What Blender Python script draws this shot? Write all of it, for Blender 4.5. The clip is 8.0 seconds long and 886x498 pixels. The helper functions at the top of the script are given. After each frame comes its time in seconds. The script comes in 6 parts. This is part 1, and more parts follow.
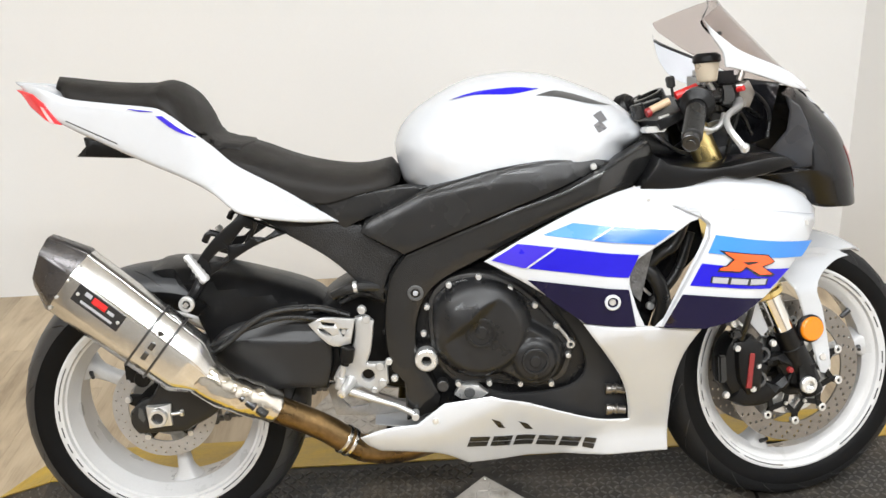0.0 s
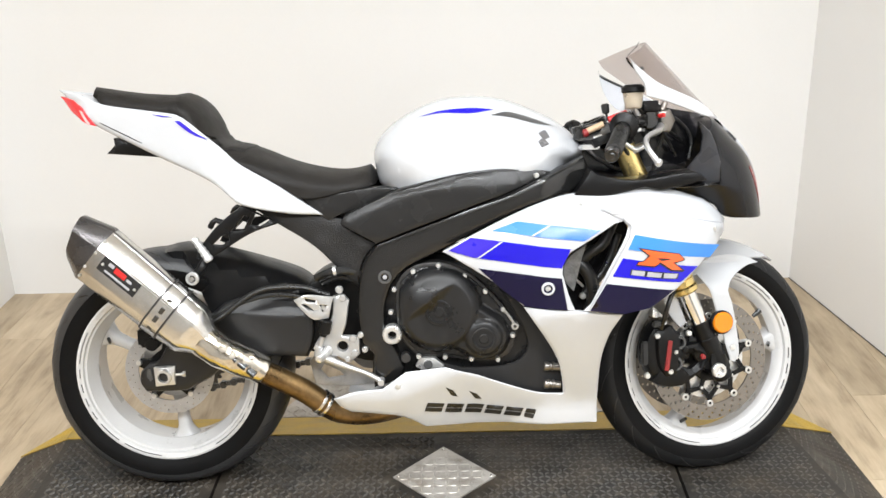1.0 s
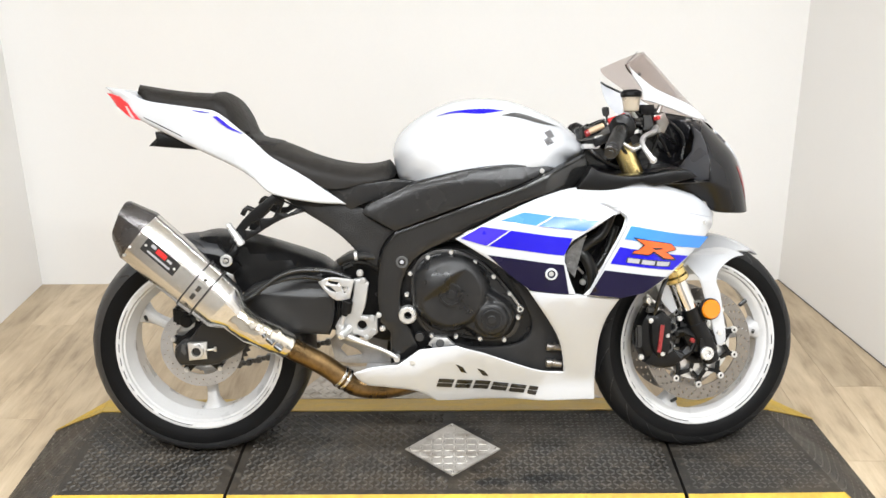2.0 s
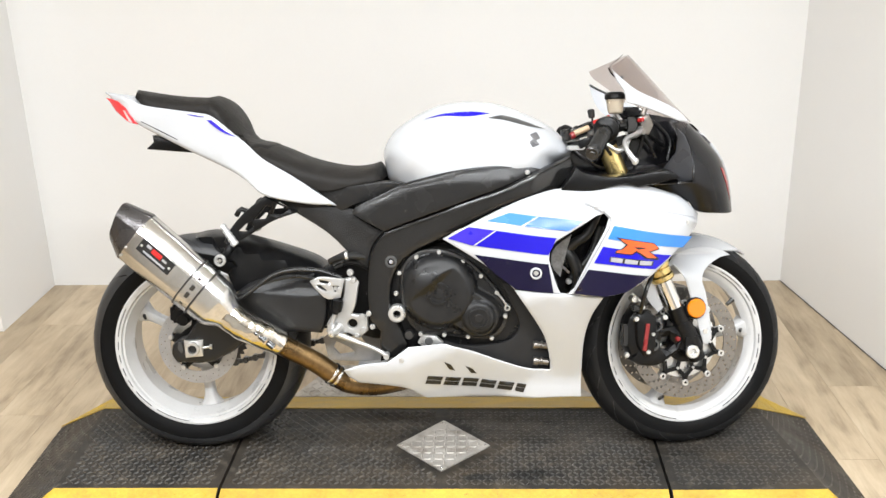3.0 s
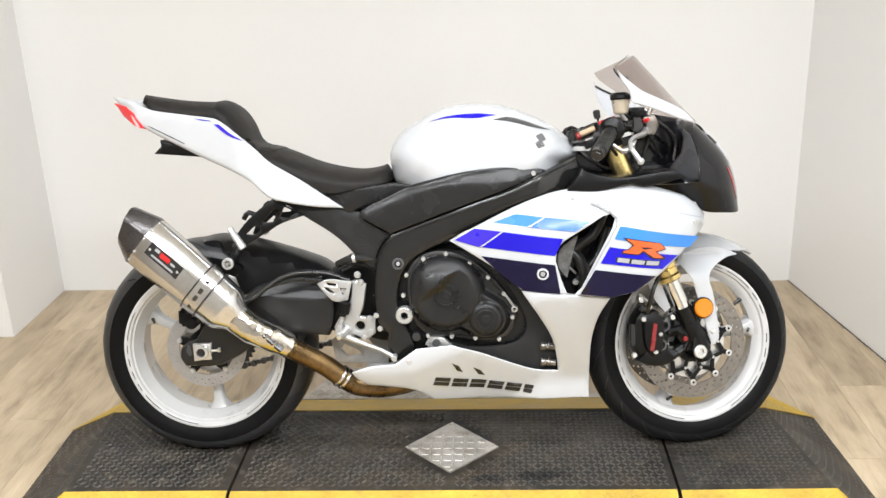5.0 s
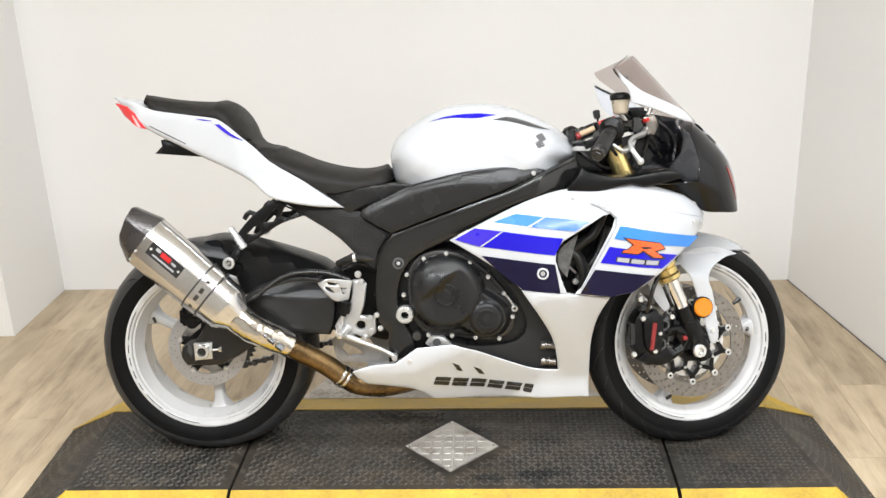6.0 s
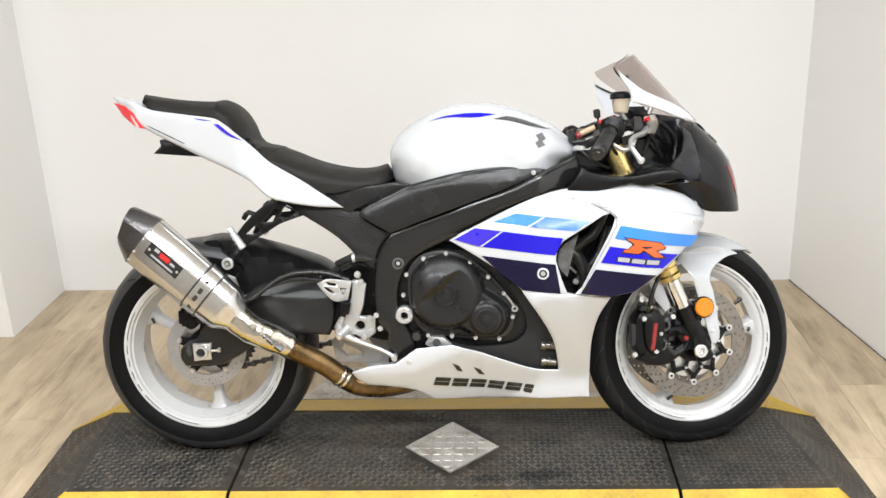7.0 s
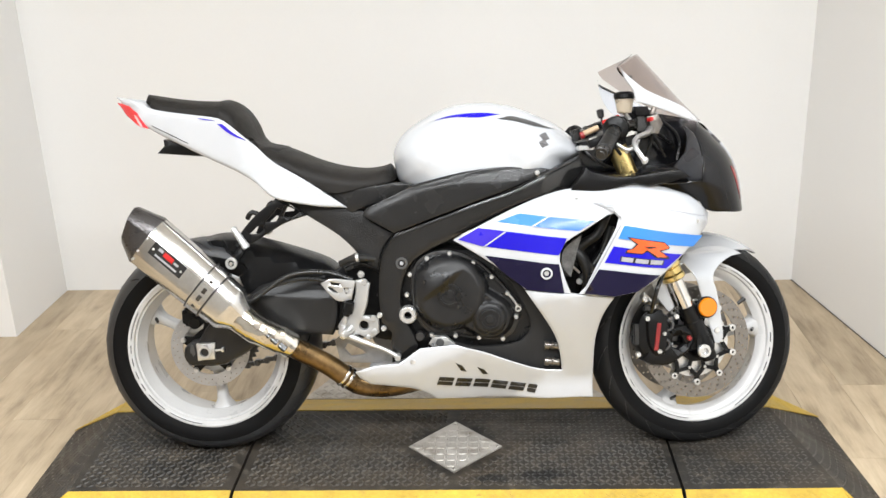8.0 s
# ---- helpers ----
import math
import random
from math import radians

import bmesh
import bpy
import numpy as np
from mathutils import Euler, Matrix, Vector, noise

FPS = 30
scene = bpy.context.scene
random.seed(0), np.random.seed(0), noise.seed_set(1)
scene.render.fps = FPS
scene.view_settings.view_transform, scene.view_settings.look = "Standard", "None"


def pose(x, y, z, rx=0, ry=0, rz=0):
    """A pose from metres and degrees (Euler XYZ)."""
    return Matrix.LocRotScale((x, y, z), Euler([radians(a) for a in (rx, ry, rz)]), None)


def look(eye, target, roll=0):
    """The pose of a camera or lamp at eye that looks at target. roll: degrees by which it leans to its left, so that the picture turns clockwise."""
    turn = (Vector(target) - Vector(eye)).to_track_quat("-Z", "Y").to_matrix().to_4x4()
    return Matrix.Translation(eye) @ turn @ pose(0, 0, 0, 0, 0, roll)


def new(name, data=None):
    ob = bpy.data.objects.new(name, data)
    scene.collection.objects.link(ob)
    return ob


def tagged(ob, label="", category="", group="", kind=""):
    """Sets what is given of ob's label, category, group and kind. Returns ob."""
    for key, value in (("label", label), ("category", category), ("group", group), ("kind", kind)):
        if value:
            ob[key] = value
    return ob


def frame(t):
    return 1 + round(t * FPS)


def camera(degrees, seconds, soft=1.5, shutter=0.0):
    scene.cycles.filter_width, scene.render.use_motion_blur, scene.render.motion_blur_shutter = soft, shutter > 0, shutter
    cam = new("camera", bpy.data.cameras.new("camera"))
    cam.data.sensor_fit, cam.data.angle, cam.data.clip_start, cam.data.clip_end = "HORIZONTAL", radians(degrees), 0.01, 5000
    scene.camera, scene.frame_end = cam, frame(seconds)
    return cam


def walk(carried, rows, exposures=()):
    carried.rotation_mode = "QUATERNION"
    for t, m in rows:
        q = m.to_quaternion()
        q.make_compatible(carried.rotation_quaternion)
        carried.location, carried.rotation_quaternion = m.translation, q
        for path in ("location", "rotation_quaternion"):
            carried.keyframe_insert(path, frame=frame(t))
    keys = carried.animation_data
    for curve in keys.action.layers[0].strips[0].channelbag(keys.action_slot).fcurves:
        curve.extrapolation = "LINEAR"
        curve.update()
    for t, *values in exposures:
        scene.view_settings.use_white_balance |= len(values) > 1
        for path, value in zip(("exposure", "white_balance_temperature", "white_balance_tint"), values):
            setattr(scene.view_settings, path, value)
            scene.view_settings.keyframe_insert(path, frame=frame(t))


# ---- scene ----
cam = camera(49.7, 8.0)
PATH = [
    (0, (0.65, -1.737, 1.584), (0.63, 0.093, 0.777), -3.6),
    (0.2, (0.759, -1.840, 1.566), (0.649, 0.005, 0.800), -4.4),
    (0.5, (0.785, -1.951, 1.604), (0.697, -0.106, 0.837), -3.2),
    (0.8, (0.786, -2.049, 1.618), (0.747, -0.190, 0.882), -1.7),
    (1, (0.756, -2.121, 1.609), (0.717, -0.254, 0.891), -1.7),
    (1.2, (0.722, -2.180, 1.612), (0.697, -0.319, 0.879), -0.6),
    (1.5, (0.712, -2.267, 1.625), (0.675, -0.4, 0.909), -1.4),
    (1.7, (0.709, -2.309, 1.623), (0.682, -0.433, 0.931), -1.0),
    (2.8, (0.817, -2.381, 1.634), (0.730, -0.506, 0.942), -0.9),
    (3, (0.824, -2.396, 1.634), (0.735, -0.519, 0.949), -1.4),
    (3.5, (0.823, -2.407, 1.633), (0.727, -0.528, 0.954), -1.4),
    (4, (0.821, -2.416, 1.632), (0.723, -0.535, 0.96), -1.5),
    (4.5, (0.824, -2.415, 1.635), (0.72, -0.535, 0.959), -1.7),
    (4.7, (0.828, -2.408, 1.631), (0.722, -0.528, 0.955), -1.9),
    (5.8, (0.826, -2.401, 1.634), (0.720, -0.525, 0.951), -2.1),
    (6, (0.825, -2.41, 1.635), (0.721, -0.532, 0.956), -2.0),
    (6.5, (0.828, -2.406, 1.631), (0.717, -0.526, 0.957), -2.2),
    (7, (0.829, -2.4, 1.63), (0.722, -0.522, 0.952), -2.1),
    (7.5, (0.822, -2.4, 1.631), (0.714, -0.523, 0.95), -2.2),
    (8, (0.822, -2.402, 1.63), (0.713, -0.523, 0.952), -2.1),
]
EXPOSURES = [(0.0, 0.27), (0.5, 0.3), (1.5, 0.42), (3.0, 0.38), (4.5, 0.32), (6.0, 0.26), (8.0, 0.28)]
walk(cam, [(t, look(eye, target, roll)) for t, eye, target, roll in PATH], EXPOSURES)

# ---- light: three ceiling panels over the bay; daylight does not reach it ----
CEIL = 2.75
world = bpy.data.worlds.new("world")
scene.world = world
world.use_nodes = True
world.node_tree.nodes["Background"].inputs[0].default_value = (0.9, 0.95, 1, 1)
world.node_tree.nodes["Background"].inputs[1].default_value = 0.05
LAMPS = [(x, y, 1.2, 0.3, w * k) for y, w in ((-0.75, 20), (-2.2, 37)) for x, k in ((-0.95, 1.05), (0.45, 0.8), (1.6, 1.25))]
for lx, ly, sx, sy, watts in LAMPS:
    ld = bpy.data.lights.new("ceiling_lamp", "AREA")
    ld.shape, ld.size, ld.size_y, ld.energy, ld.color = "RECTANGLE", sx - 0.06, sy - 0.06, watts, (0.93, 0.965, 1.0)
    new("ceiling_lamp", ld).matrix_world = pose(lx, ly, CEIL - 0.075)


# ---- materials ----
def mat(name, color, rough=0.5, metal=0.0, var=0.08, scale=14.0, bump=0.0, bscale=250.0, coat=0.0, spec=0.5, stretch=(1, 1, 1), rvar=0.08, per_object=0.0, trans=0.0, fine=None):
    m = bpy.data.materials.new(name)
    m.use_nodes = True
    nt = m.node_tree
    N, L = nt.nodes, nt.links
    b = N["Principled BSDF"]
    tc = N.new("ShaderNodeTexCoord")
    mp = N.new("ShaderNodeMapping")
    mp.inputs["Scale"].default_value = stretch
    L.new(tc.outputs["Object"], mp.inputs[0])
    n1 = N.new("ShaderNodeTexNoise")
    n1.inputs["Scale"].default_value, n1.inputs["Detail"].default_value = scale, 6
    n2 = N.new("ShaderNodeTexNoise")
    n2.inputs["Scale"].default_value, n2.inputs["Detail"].default_value = bscale, 3
    L.new(mp.outputs[0], n1.inputs[0]), L.new(mp.outputs[0], n2.inputs[0])
    add = N.new("ShaderNodeMath")
    add.operation = "MULTIPLY_ADD"
    L.new(n2.outputs[0], add.inputs[0])
    add.inputs[1].default_value = 0.5
    L.new(n1.outputs[0], add.inputs[2])
    rng = N.new("ShaderNodeMapRange")
    rng.inputs[1].default_value, rng.inputs[2].default_value = 0.45, 1.05
    rng.inputs[3].default_value, rng.inputs[4].default_value = 1 - var, 1 + var
    L.new(add.outputs[0], rng.inputs[0])
    mix = N.new("ShaderNodeVectorMath")
    mix.operation = "SCALE"
    mix.inputs[0].default_value = color
    src = rng.outputs[0]
    if per_object:
        oi = N.new("ShaderNodeObjectInfo")
        r2 = N.new("ShaderNodeMapRange")
        r2.inputs[3].default_value, r2.inputs[4].default_value = 1 - per_object, 1 + per_object
        L.new(oi.outputs["Random"], r2.inputs[0])
        mu = N.new("ShaderNodeMath")
        mu.operation = "MULTIPLY"
        L.new(src, mu.inputs[0]), L.new(r2.outputs[0], mu.inputs[1])
        src = mu.outputs[0]
    L.new(src, mix.inputs["Scale"])
    L.new(mix.outputs[0], b.inputs["Base Color"])
    rr = N.new("ShaderNodeMapRange")
    rr.inputs[1].default_value, rr.inputs[2].default_value = 0.3, 0.7
    rr.inputs[3].default_value, rr.inputs[4].default_value = max(0.01, rough - rvar * rough * 2), min(1, rough + rvar * rough * 2)
    L.new(n1.outputs[0], rr.inputs[0])
    L.new(rr.outputs[0], b.inputs["Roughness"])
    b.inputs["Metallic"].default_value = metal
    b.inputs["Specular IOR Level"].default_value = spec
    b.inputs["Coat Weight"].default_value = coat
    b.inputs["Coat Roughness"].default_value = 0.05
    b.inputs["Transmission Weight"].default_value = trans
    if bump:
        bp = N.new("ShaderNodeBump")
        bp.inputs["Strength"].default_value, bp.inputs["Distance"].default_value = bump, 0.002
        L.new(n2.outputs[0], bp.inputs["Height"])
        L.new(bp.outputs[0], b.inputs["Normal"])
    return m


WHITE = mat("gloss_white_paint", (0.475, 0.488, 0.51), 0.2, var=0.02, coat=0.5)
WHITE_RIM = mat("white_wheel_paint", (0.53, 0.53, 0.53), 0.3, var=0.06, coat=0.3)
PANEL = mat("grey_black_panel", (0.015, 0.0148, 0.0148), 0.26, var=0.15, bump=0.06, bscale=900, spec=0.3, rvar=0.15)
BLACK = mat("matte_black_plastic", (0.004, 0.004, 0.0043), 0.33, var=0.2, bump=0.12, bscale=900, spec=0.24)
SATIN = mat("satin_black_metal", (0.009, 0.0088, 0.0086), 0.2, metal=0.0, var=0.15, rvar=0.15, spec=0.55, bump=0.05, bscale=500)
GLOSSK = mat("gloss_black", (0.006, 0.006, 0.007), 0.15, var=0.1, coat=0.3)
ENGM = mat("dark_engine_metal", (0.011, 0.011, 0.0115), 0.33, metal=0.0, var=0.3, scale=24, bump=0.08, bscale=600, spec=0.36, rvar=0.2)
ENGF = mat("worn_engine_flange", (0.045, 0.044, 0.043), 0.35, metal=0.5, var=0.3, scale=40)
RUBBER = mat("tyre_rubber", (0.004, 0.004, 0.0043), 0.5, var=0.2, scale=30, bump=0.15, bscale=700, spec=0.11)
TREAD = mat("tread_rubber", (0.026, 0.027, 0.029), 0.42, var=0.25, scale=22, bump=0.2, bscale=400, spec=0.5)
TREAD_DARK = mat("dark_tread_rubber", (0.010, 0.0102, 0.0108), 0.55, var=0.2, scale=22, bump=0.2, bscale=400, spec=0.25)
SWINGM = mat("satin_black_casting", (0.009, 0.009, 0.0094), 0.4, var=0.2, bump=0.08, bscale=700, spec=0.5)
INNERM = mat("dark_grey_inner_plastic", (0.018, 0.018, 0.0187), 0.5, var=0.15, bump=0.1, bscale=900, spec=0.3)
HOSE = mat("hose_rubber", (0.011, 0.011, 0.011), 0.3, var=0.15, spec=0.5)
FOIL = mat("grey_radiator_fins", (0.2, 0.2, 0.2), 0.4, metal=0.6, var=0.4, scale=60, bump=0.8, bscale=220)
VINYL = mat("seat_vinyl", (0.0135, 0.0122, 0.011), 0.5, var=0.25, bump=0.35, bscale=1200, spec=0.18)
GRAIN = mat("grained_black_panel", (0.016, 0.0158, 0.016), 0.45, var=0.25, bump=0.9, bscale=300, spec=0.3)
STEEL = mat("brushed_steel", (0.67, 0.665, 0.65), 0.2, metal=1.0, var=0.12, scale=9, bump=0.05, bscale=120, stretch=(1, 1, 1))
CHROME = mat("polished_steel", (0.62, 0.585, 0.52), 0.12, metal=1.0, var=0.15, scale=25, bump=0.35, bscale=60)
FORKCHROME = mat("hard_chrome_tube", (0.8, 0.79, 0.77), 0.06, metal=1.0, var=0.03)
TITAN = mat("heat_tinted_pipe", (0.17, 0.108, 0.048), 0.34, metal=0.9, var=0.55, scale=14, bump=0.1, bscale=90, rvar=0.2)
CARBON = mat("muffler_end_cap", (0.09, 0.085, 0.085), 0.28, metal=0.8, var=0.3, scale=18)
GOLD = mat("gold_anodised_tube", (0.74, 0.58, 0.25), 0.28, metal=1.0, var=0.1)
ALU = mat("cast_aluminium", (0.68, 0.68, 0.67), 0.3, metal=0.75, var=0.08, bump=0.06, bscale=400)
SILVER = mat("silver_painted_aluminium", (0.5, 0.5, 0.495), 0.33, metal=0.65, var=0.06)
DISC_REAR = mat("bright_brake_disc", (0.44, 0.44, 0.45), 0.35, metal=0.7, var=0.1, scale=30)
DISC = mat("brake_disc_steel", (0.235, 0.218, 0.2), 0.34, metal=0.9, var=0.12, scale=30)
BLUE = mat("royal_blue_vinyl", (0.011, 0.0065, 0.44), 0.18, var=0.04, coat=0.1, spec=0.35)
SKY = mat("sky_blue_vinyl", (0.042, 0.2, 0.58), 0.25, var=0.04, coat=0.1, spec=0.35)
NAVY = mat("navy_vinyl", (0.005, 0.0035, 0.022), 0.25, var=0.05, coat=0.05, spec=0.3)
ORANGE = mat("orange_red_vinyl", (0.85, 0.1, 0.02), 0.25, var=0.04, coat=0.3)
INK = mat("black_vinyl", (0.015, 0.015, 0.015), 0.3, var=0.05)
GREY = mat("grey_vinyl", (0.35, 0.35, 0.37), 0.3, var=0.05)
DRED = mat("dark_red_print", (0.22, 0.015, 0.015), 0.4)
MIDBLUE = mat("mid_blue_stripe_tone", (0.016, 0.125, 0.56), 0.22, var=0.04, coat=0.1, spec=0.35)
VIOLET = mat("violet_vinyl_and_sheen", (0.04, 0.024, 0.45), 0.2, var=0.04, coat=0.1, spec=0.35)
SLATE = mat("slate_sheen_plastic", (0.035, 0.036, 0.04), 0.3, var=0.1, bump=0.06, bscale=700)
DARKSTEEL = mat("dark_steel_edge", (0.09, 0.09, 0.09), 0.3, metal=0.9)
RED = mat("red_plastic", (0.5, 0.02, 0.02), 0.25, var=0.06)
REDLENS = mat("red_tail_lens", (0.68, 0.03, 0.04), 0.12, var=0.1, coat=0.5)
AMBER = mat("amber_reflector_lens", (0.68, 0.2, 0.002), 0.2, var=0.05, coat=0.2)
CREAM = mat("translucent_fluid_cup", (0.66, 0.57, 0.44), 0.3, var=0.08, trans=0.55)
WALL = mat("matt_white_wall", (0.815, 0.81, 0.80), 0.75, var=0.015, scale=2.0, bump=0.05, bscale=160)
FARWALL = mat("grey_unseen_wall", (0.42, 0.41, 0.395), 0.8, var=0.05, scale=2.0)
SIDEWALL = mat("tan_bounce_wall", (0.5, 0.4, 0.29), 0.8, var=0.04, scale=2.0)
CEILM = mat("ceiling_white", (0.8, 0.8, 0.78), 0.8, var=0.02, scale=3)
MATRUB = mat("ramp_rubber", (0.02, 0.0185, 0.0165), 0.55, var=0.4, scale=7, bump=0.35, bscale=150, rvar=0.18, spec=0.32)
# Lighter than the ramp body: worn lug tops and their highlights in one colour.
LUGRUB = mat("ramp_tread_rubber", (0.042, 0.0395, 0.036), 0.42, var=0.45, scale=9, bump=0.3, bscale=260, rvar=0.2, spec=0.5)
def dusted(m, colour, scale, lo, hi):
    """Dry dust lying in patches over a material."""
    N, L = m.node_tree.nodes, m.node_tree.links
    b = N["Principled BSDF"]
    old = b.inputs["Base Color"].links[0].from_socket
    tc, n, r, mx = N.new("ShaderNodeTexCoord"), N.new("ShaderNodeTexNoise"), N.new("ShaderNodeMapRange"), N.new("ShaderNodeMix")
    n.inputs["Scale"].default_value, n.inputs["Detail"].default_value, n.inputs["Roughness"].default_value = scale, 9, 0.68
    L.new(tc.outputs["Object"], n.inputs[0])
    r.inputs[1].default_value, r.inputs[2].default_value, r.inputs[4].default_value = lo, hi, 0.85
    L.new(n.outputs[0], r.inputs[0])
    mx.data_type = "RGBA"
    L.new(r.outputs[0], mx.inputs["Factor"])
    L.new(old, mx.inputs["A"])
    mx.inputs["B"].default_value = (*colour, 1)
    L.new(mx.outputs["Result"], b.inputs["Base Color"])


def stained(m, centre, size, colour):
    """An uneven oil stain of its own shape at one place of the ramp."""
    N, L = m.node_tree.nodes, m.node_tree.links
    b = N["Principled BSDF"]
    old = b.inputs["Base Color"].links[0].from_socket
    tc, mp, n, ln, ad, r, mx = N.new("ShaderNodeTexCoord"), N.new("ShaderNodeMapping"), N.new("ShaderNodeTexNoise"), N.new("ShaderNodeVectorMath"), N.new("ShaderNodeMath"), N.new("ShaderNodeMapRange"), N.new("ShaderNodeMix")
    L.new(tc.outputs["Object"], mp.inputs[0])
    mp.inputs["Location"].default_value = [-c / k for c, k in zip(centre, size)]
    mp.inputs["Scale"].default_value = [1 / k for k in size]
    ln.operation, ad.operation = "LENGTH", "MULTIPLY_ADD"
    n.inputs["Scale"].default_value, n.inputs["Detail"].default_value = 30, 5
    L.new(tc.outputs["Object"], n.inputs[0]), L.new(mp.outputs[0], ln.inputs[0])
    L.new(n.outputs[0], ad.inputs[0])
    ad.inputs[1].default_value = 1.3
    L.new(ln.outputs["Value"], ad.inputs[2])
    r.inputs[1].default_value, r.inputs[2].default_value, r.inputs[3].default_value, r.inputs[4].default_value = 1.2, 1.75, 0.85, 0
    L.new(ad.outputs[0], r.inputs[0])
    mx.data_type = "RGBA"
    L.new(r.outputs[0], mx.inputs["Factor"]), L.new(old, mx.inputs["A"])
    mx.inputs["B"].default_value = (*colour, 1)
    L.new(mx.outputs["Result"], b.inputs["Base Color"])


for _m in (MATRUB, LUGRUB):
    dusted(_m, (0.06, 0.046, 0.031), 4.0, 0.40, 0.72)
    dusted(_m, (0.125, 0.108, 0.085), 26.0, 0.54, 0.78)
    dusted(_m, (0.4, 0.38, 0.35), 75.0, 0.69, 0.74)
    stained(_m, (0.945, -0.15, 0.158), (0.075, 0.028, 0.1), (0.006, 0.006, 0.006))
    stained(_m, (0.698, -0.003, 0.158), (0.155, 0.155, 0.3), (0.007, 0.0065, 0.006))
    stained(_m, (0.80, -0.165, 0.158), (0.06, 0.022, 0.1), (0.01, 0.01, 0.01))
YELLOW = mat("yellow_ramp_edge", (0.47, 0.31, 0.03), 0.5, var=0.3, scale=9, bump=0.5, bscale=110)
dusted(YELLOW, (0.2, 0.14, 0.05), 16.0, 0.55, 0.8)
dusted(YELLOW, (0.08, 0.06, 0.03), 60.0, 0.62, 0.74)
ALUPLATE = mat("tread_plate_aluminium", (0.5, 0.475, 0.44), 0.5, metal=0.6, var=0.15, scale=16, bump=0.1, bscale=300)
dusted(ALUPLATE, (0.17, 0.135, 0.095), 18.0, 0.45, 0.75)
LENSW = mat("light_diffuser", (0.9, 0.9, 0.88), 0.5)
_b = LENSW.node_tree.nodes["Principled BSDF"]
_b.inputs["Emission Color"].default_value, _b.inputs["Emission Strength"].default_value = (0.96, 0.98, 1, 1), 2.5


def smoked():
    m = bpy.data.materials.new("smoked_acrylic")
    m.use_nodes = True
    b = m.node_tree.nodes["Principled BSDF"]
    b.inputs["Base Color"].default_value = (0.68, 0.62, 0.6, 1)
    b.inputs["Roughness"].default_value, b.inputs["IOR"].default_value = 0.03, 1.2
    b.inputs["Transmission Weight"].default_value = 1.0
    return m


SMOKED = smoked()


def wood():
    m = bpy.data.materials.new("oak_vinyl_plank")
    m.use_nodes = True
    N, L = m.node_tree.nodes, m.node_tree.links
    b = N["Principled BSDF"]
    tc, oi = N.new("ShaderNodeTexCoord"), N.new("ShaderNodeObjectInfo")
    off = N.new("ShaderNodeVectorMath")
    off.operation = "MULTIPLY_ADD"
    L.new(oi.outputs["Random"], off.inputs[0])
    off.inputs[1].default_value = (31, 57, 13)
    L.new(tc.outputs["Object"], off.inputs[2])
    heights = []
    for sc, st in ((3.0, (6, 1, 1)), (16.0, (9, 0.8, 1)), (5.0, (1.6, 1, 1))):
        mp = N.new("ShaderNodeMapping")
        mp.inputs["Scale"].default_value = st
        L.new(off.outputs[0], mp.inputs[0])
        n = N.new("ShaderNodeTexNoise")
        n.inputs["Scale"].default_value, n.inputs["Detail"].default_value = sc, 5
        n.inputs["Distortion"].default_value = 0.6
        L.new(mp.outputs[0], n.inputs[0])
        heights.append(n.outputs[0])
    a1 = N.new("ShaderNodeMath")
    a1.operation = "MULTIPLY_ADD"
    L.new(heights[1], a1.inputs[0])
    a1.inputs[1].default_value = 0.35
    L.new(heights[0], a1.inputs[2])
    a2 = N.new("ShaderNodeMath")
    a2.operation = "MULTIPLY_ADD"
    L.new(heights[2], a2.inputs[0])
    a2.inputs[1].default_value = 0.6
    L.new(a1.outputs[0], a2.inputs[2])
    cr = N.new("ShaderNodeValToRGB")
    rg = N.new("ShaderNodeMapRange")
    rg.inputs[1].default_value, rg.inputs[2].default_value = 0.62, 1.28
    L.new(a2.outputs[0], rg.inputs[0])
    cr.color_ramp.elements[0].color, cr.color_ramp.elements[1].color = (0.24, 0.178, 0.112, 1), (0.56, 0.457, 0.32, 1)
    e = cr.color_ramp.elements.new(0.45)
    e.color = (0.43, 0.338, 0.226, 1)
    L.new(rg.outputs[0], cr.inputs[0])
    sc2 = N.new("ShaderNodeVectorMath")
    sc2.operation = "SCALE"
    r2 = N.new("ShaderNodeMapRange")
    r2.inputs[3].default_value, r2.inputs[4].default_value = 0.9, 1.08
    L.new(oi.outputs["Random"], r2.inputs[0])
    L.new(cr.outputs[0], sc2.inputs[0]), L.new(r2.outputs[0], sc2.inputs["Scale"])
    L.new(sc2.outputs[0], b.inputs["Base Color"])
    b.inputs["Roughness"].default_value = 0.42
    bp = N.new("ShaderNodeBump")
    bp.inputs["Strength"].default_value, bp.inputs["Distance"].default_value = 0.2, 0.001
    L.new(heights[1], bp.inputs["Height"])
    L.new(bp.outputs[0], b.inputs["Normal"])
    return m


WOOD = wood()


# ---- mesh helpers ----
def finish(bm, smooth=32):
    bmesh.ops.recalc_face_normals(bm, faces=bm.faces)
    for f in bm.faces:
        f.smooth = smooth > 0
    if smooth:
        for e in bm.edges:
            if len(e.link_faces) == 2 and e.calc_face_angle(0) > radians(smooth):
                e.smooth = False


def part(name, bm, material, parent=None, label="", smooth=32):
    """One mesh object under a thing or a part."""
    finish(bm, smooth)
    me = bpy.data.meshes.new(name)
    bm.to_mesh(me)
    bm.free()
    me.materials.append(material)
    ob = new(name, me)
    ob.parent = parent
    if label:
        ob["label"] = label
    return ob


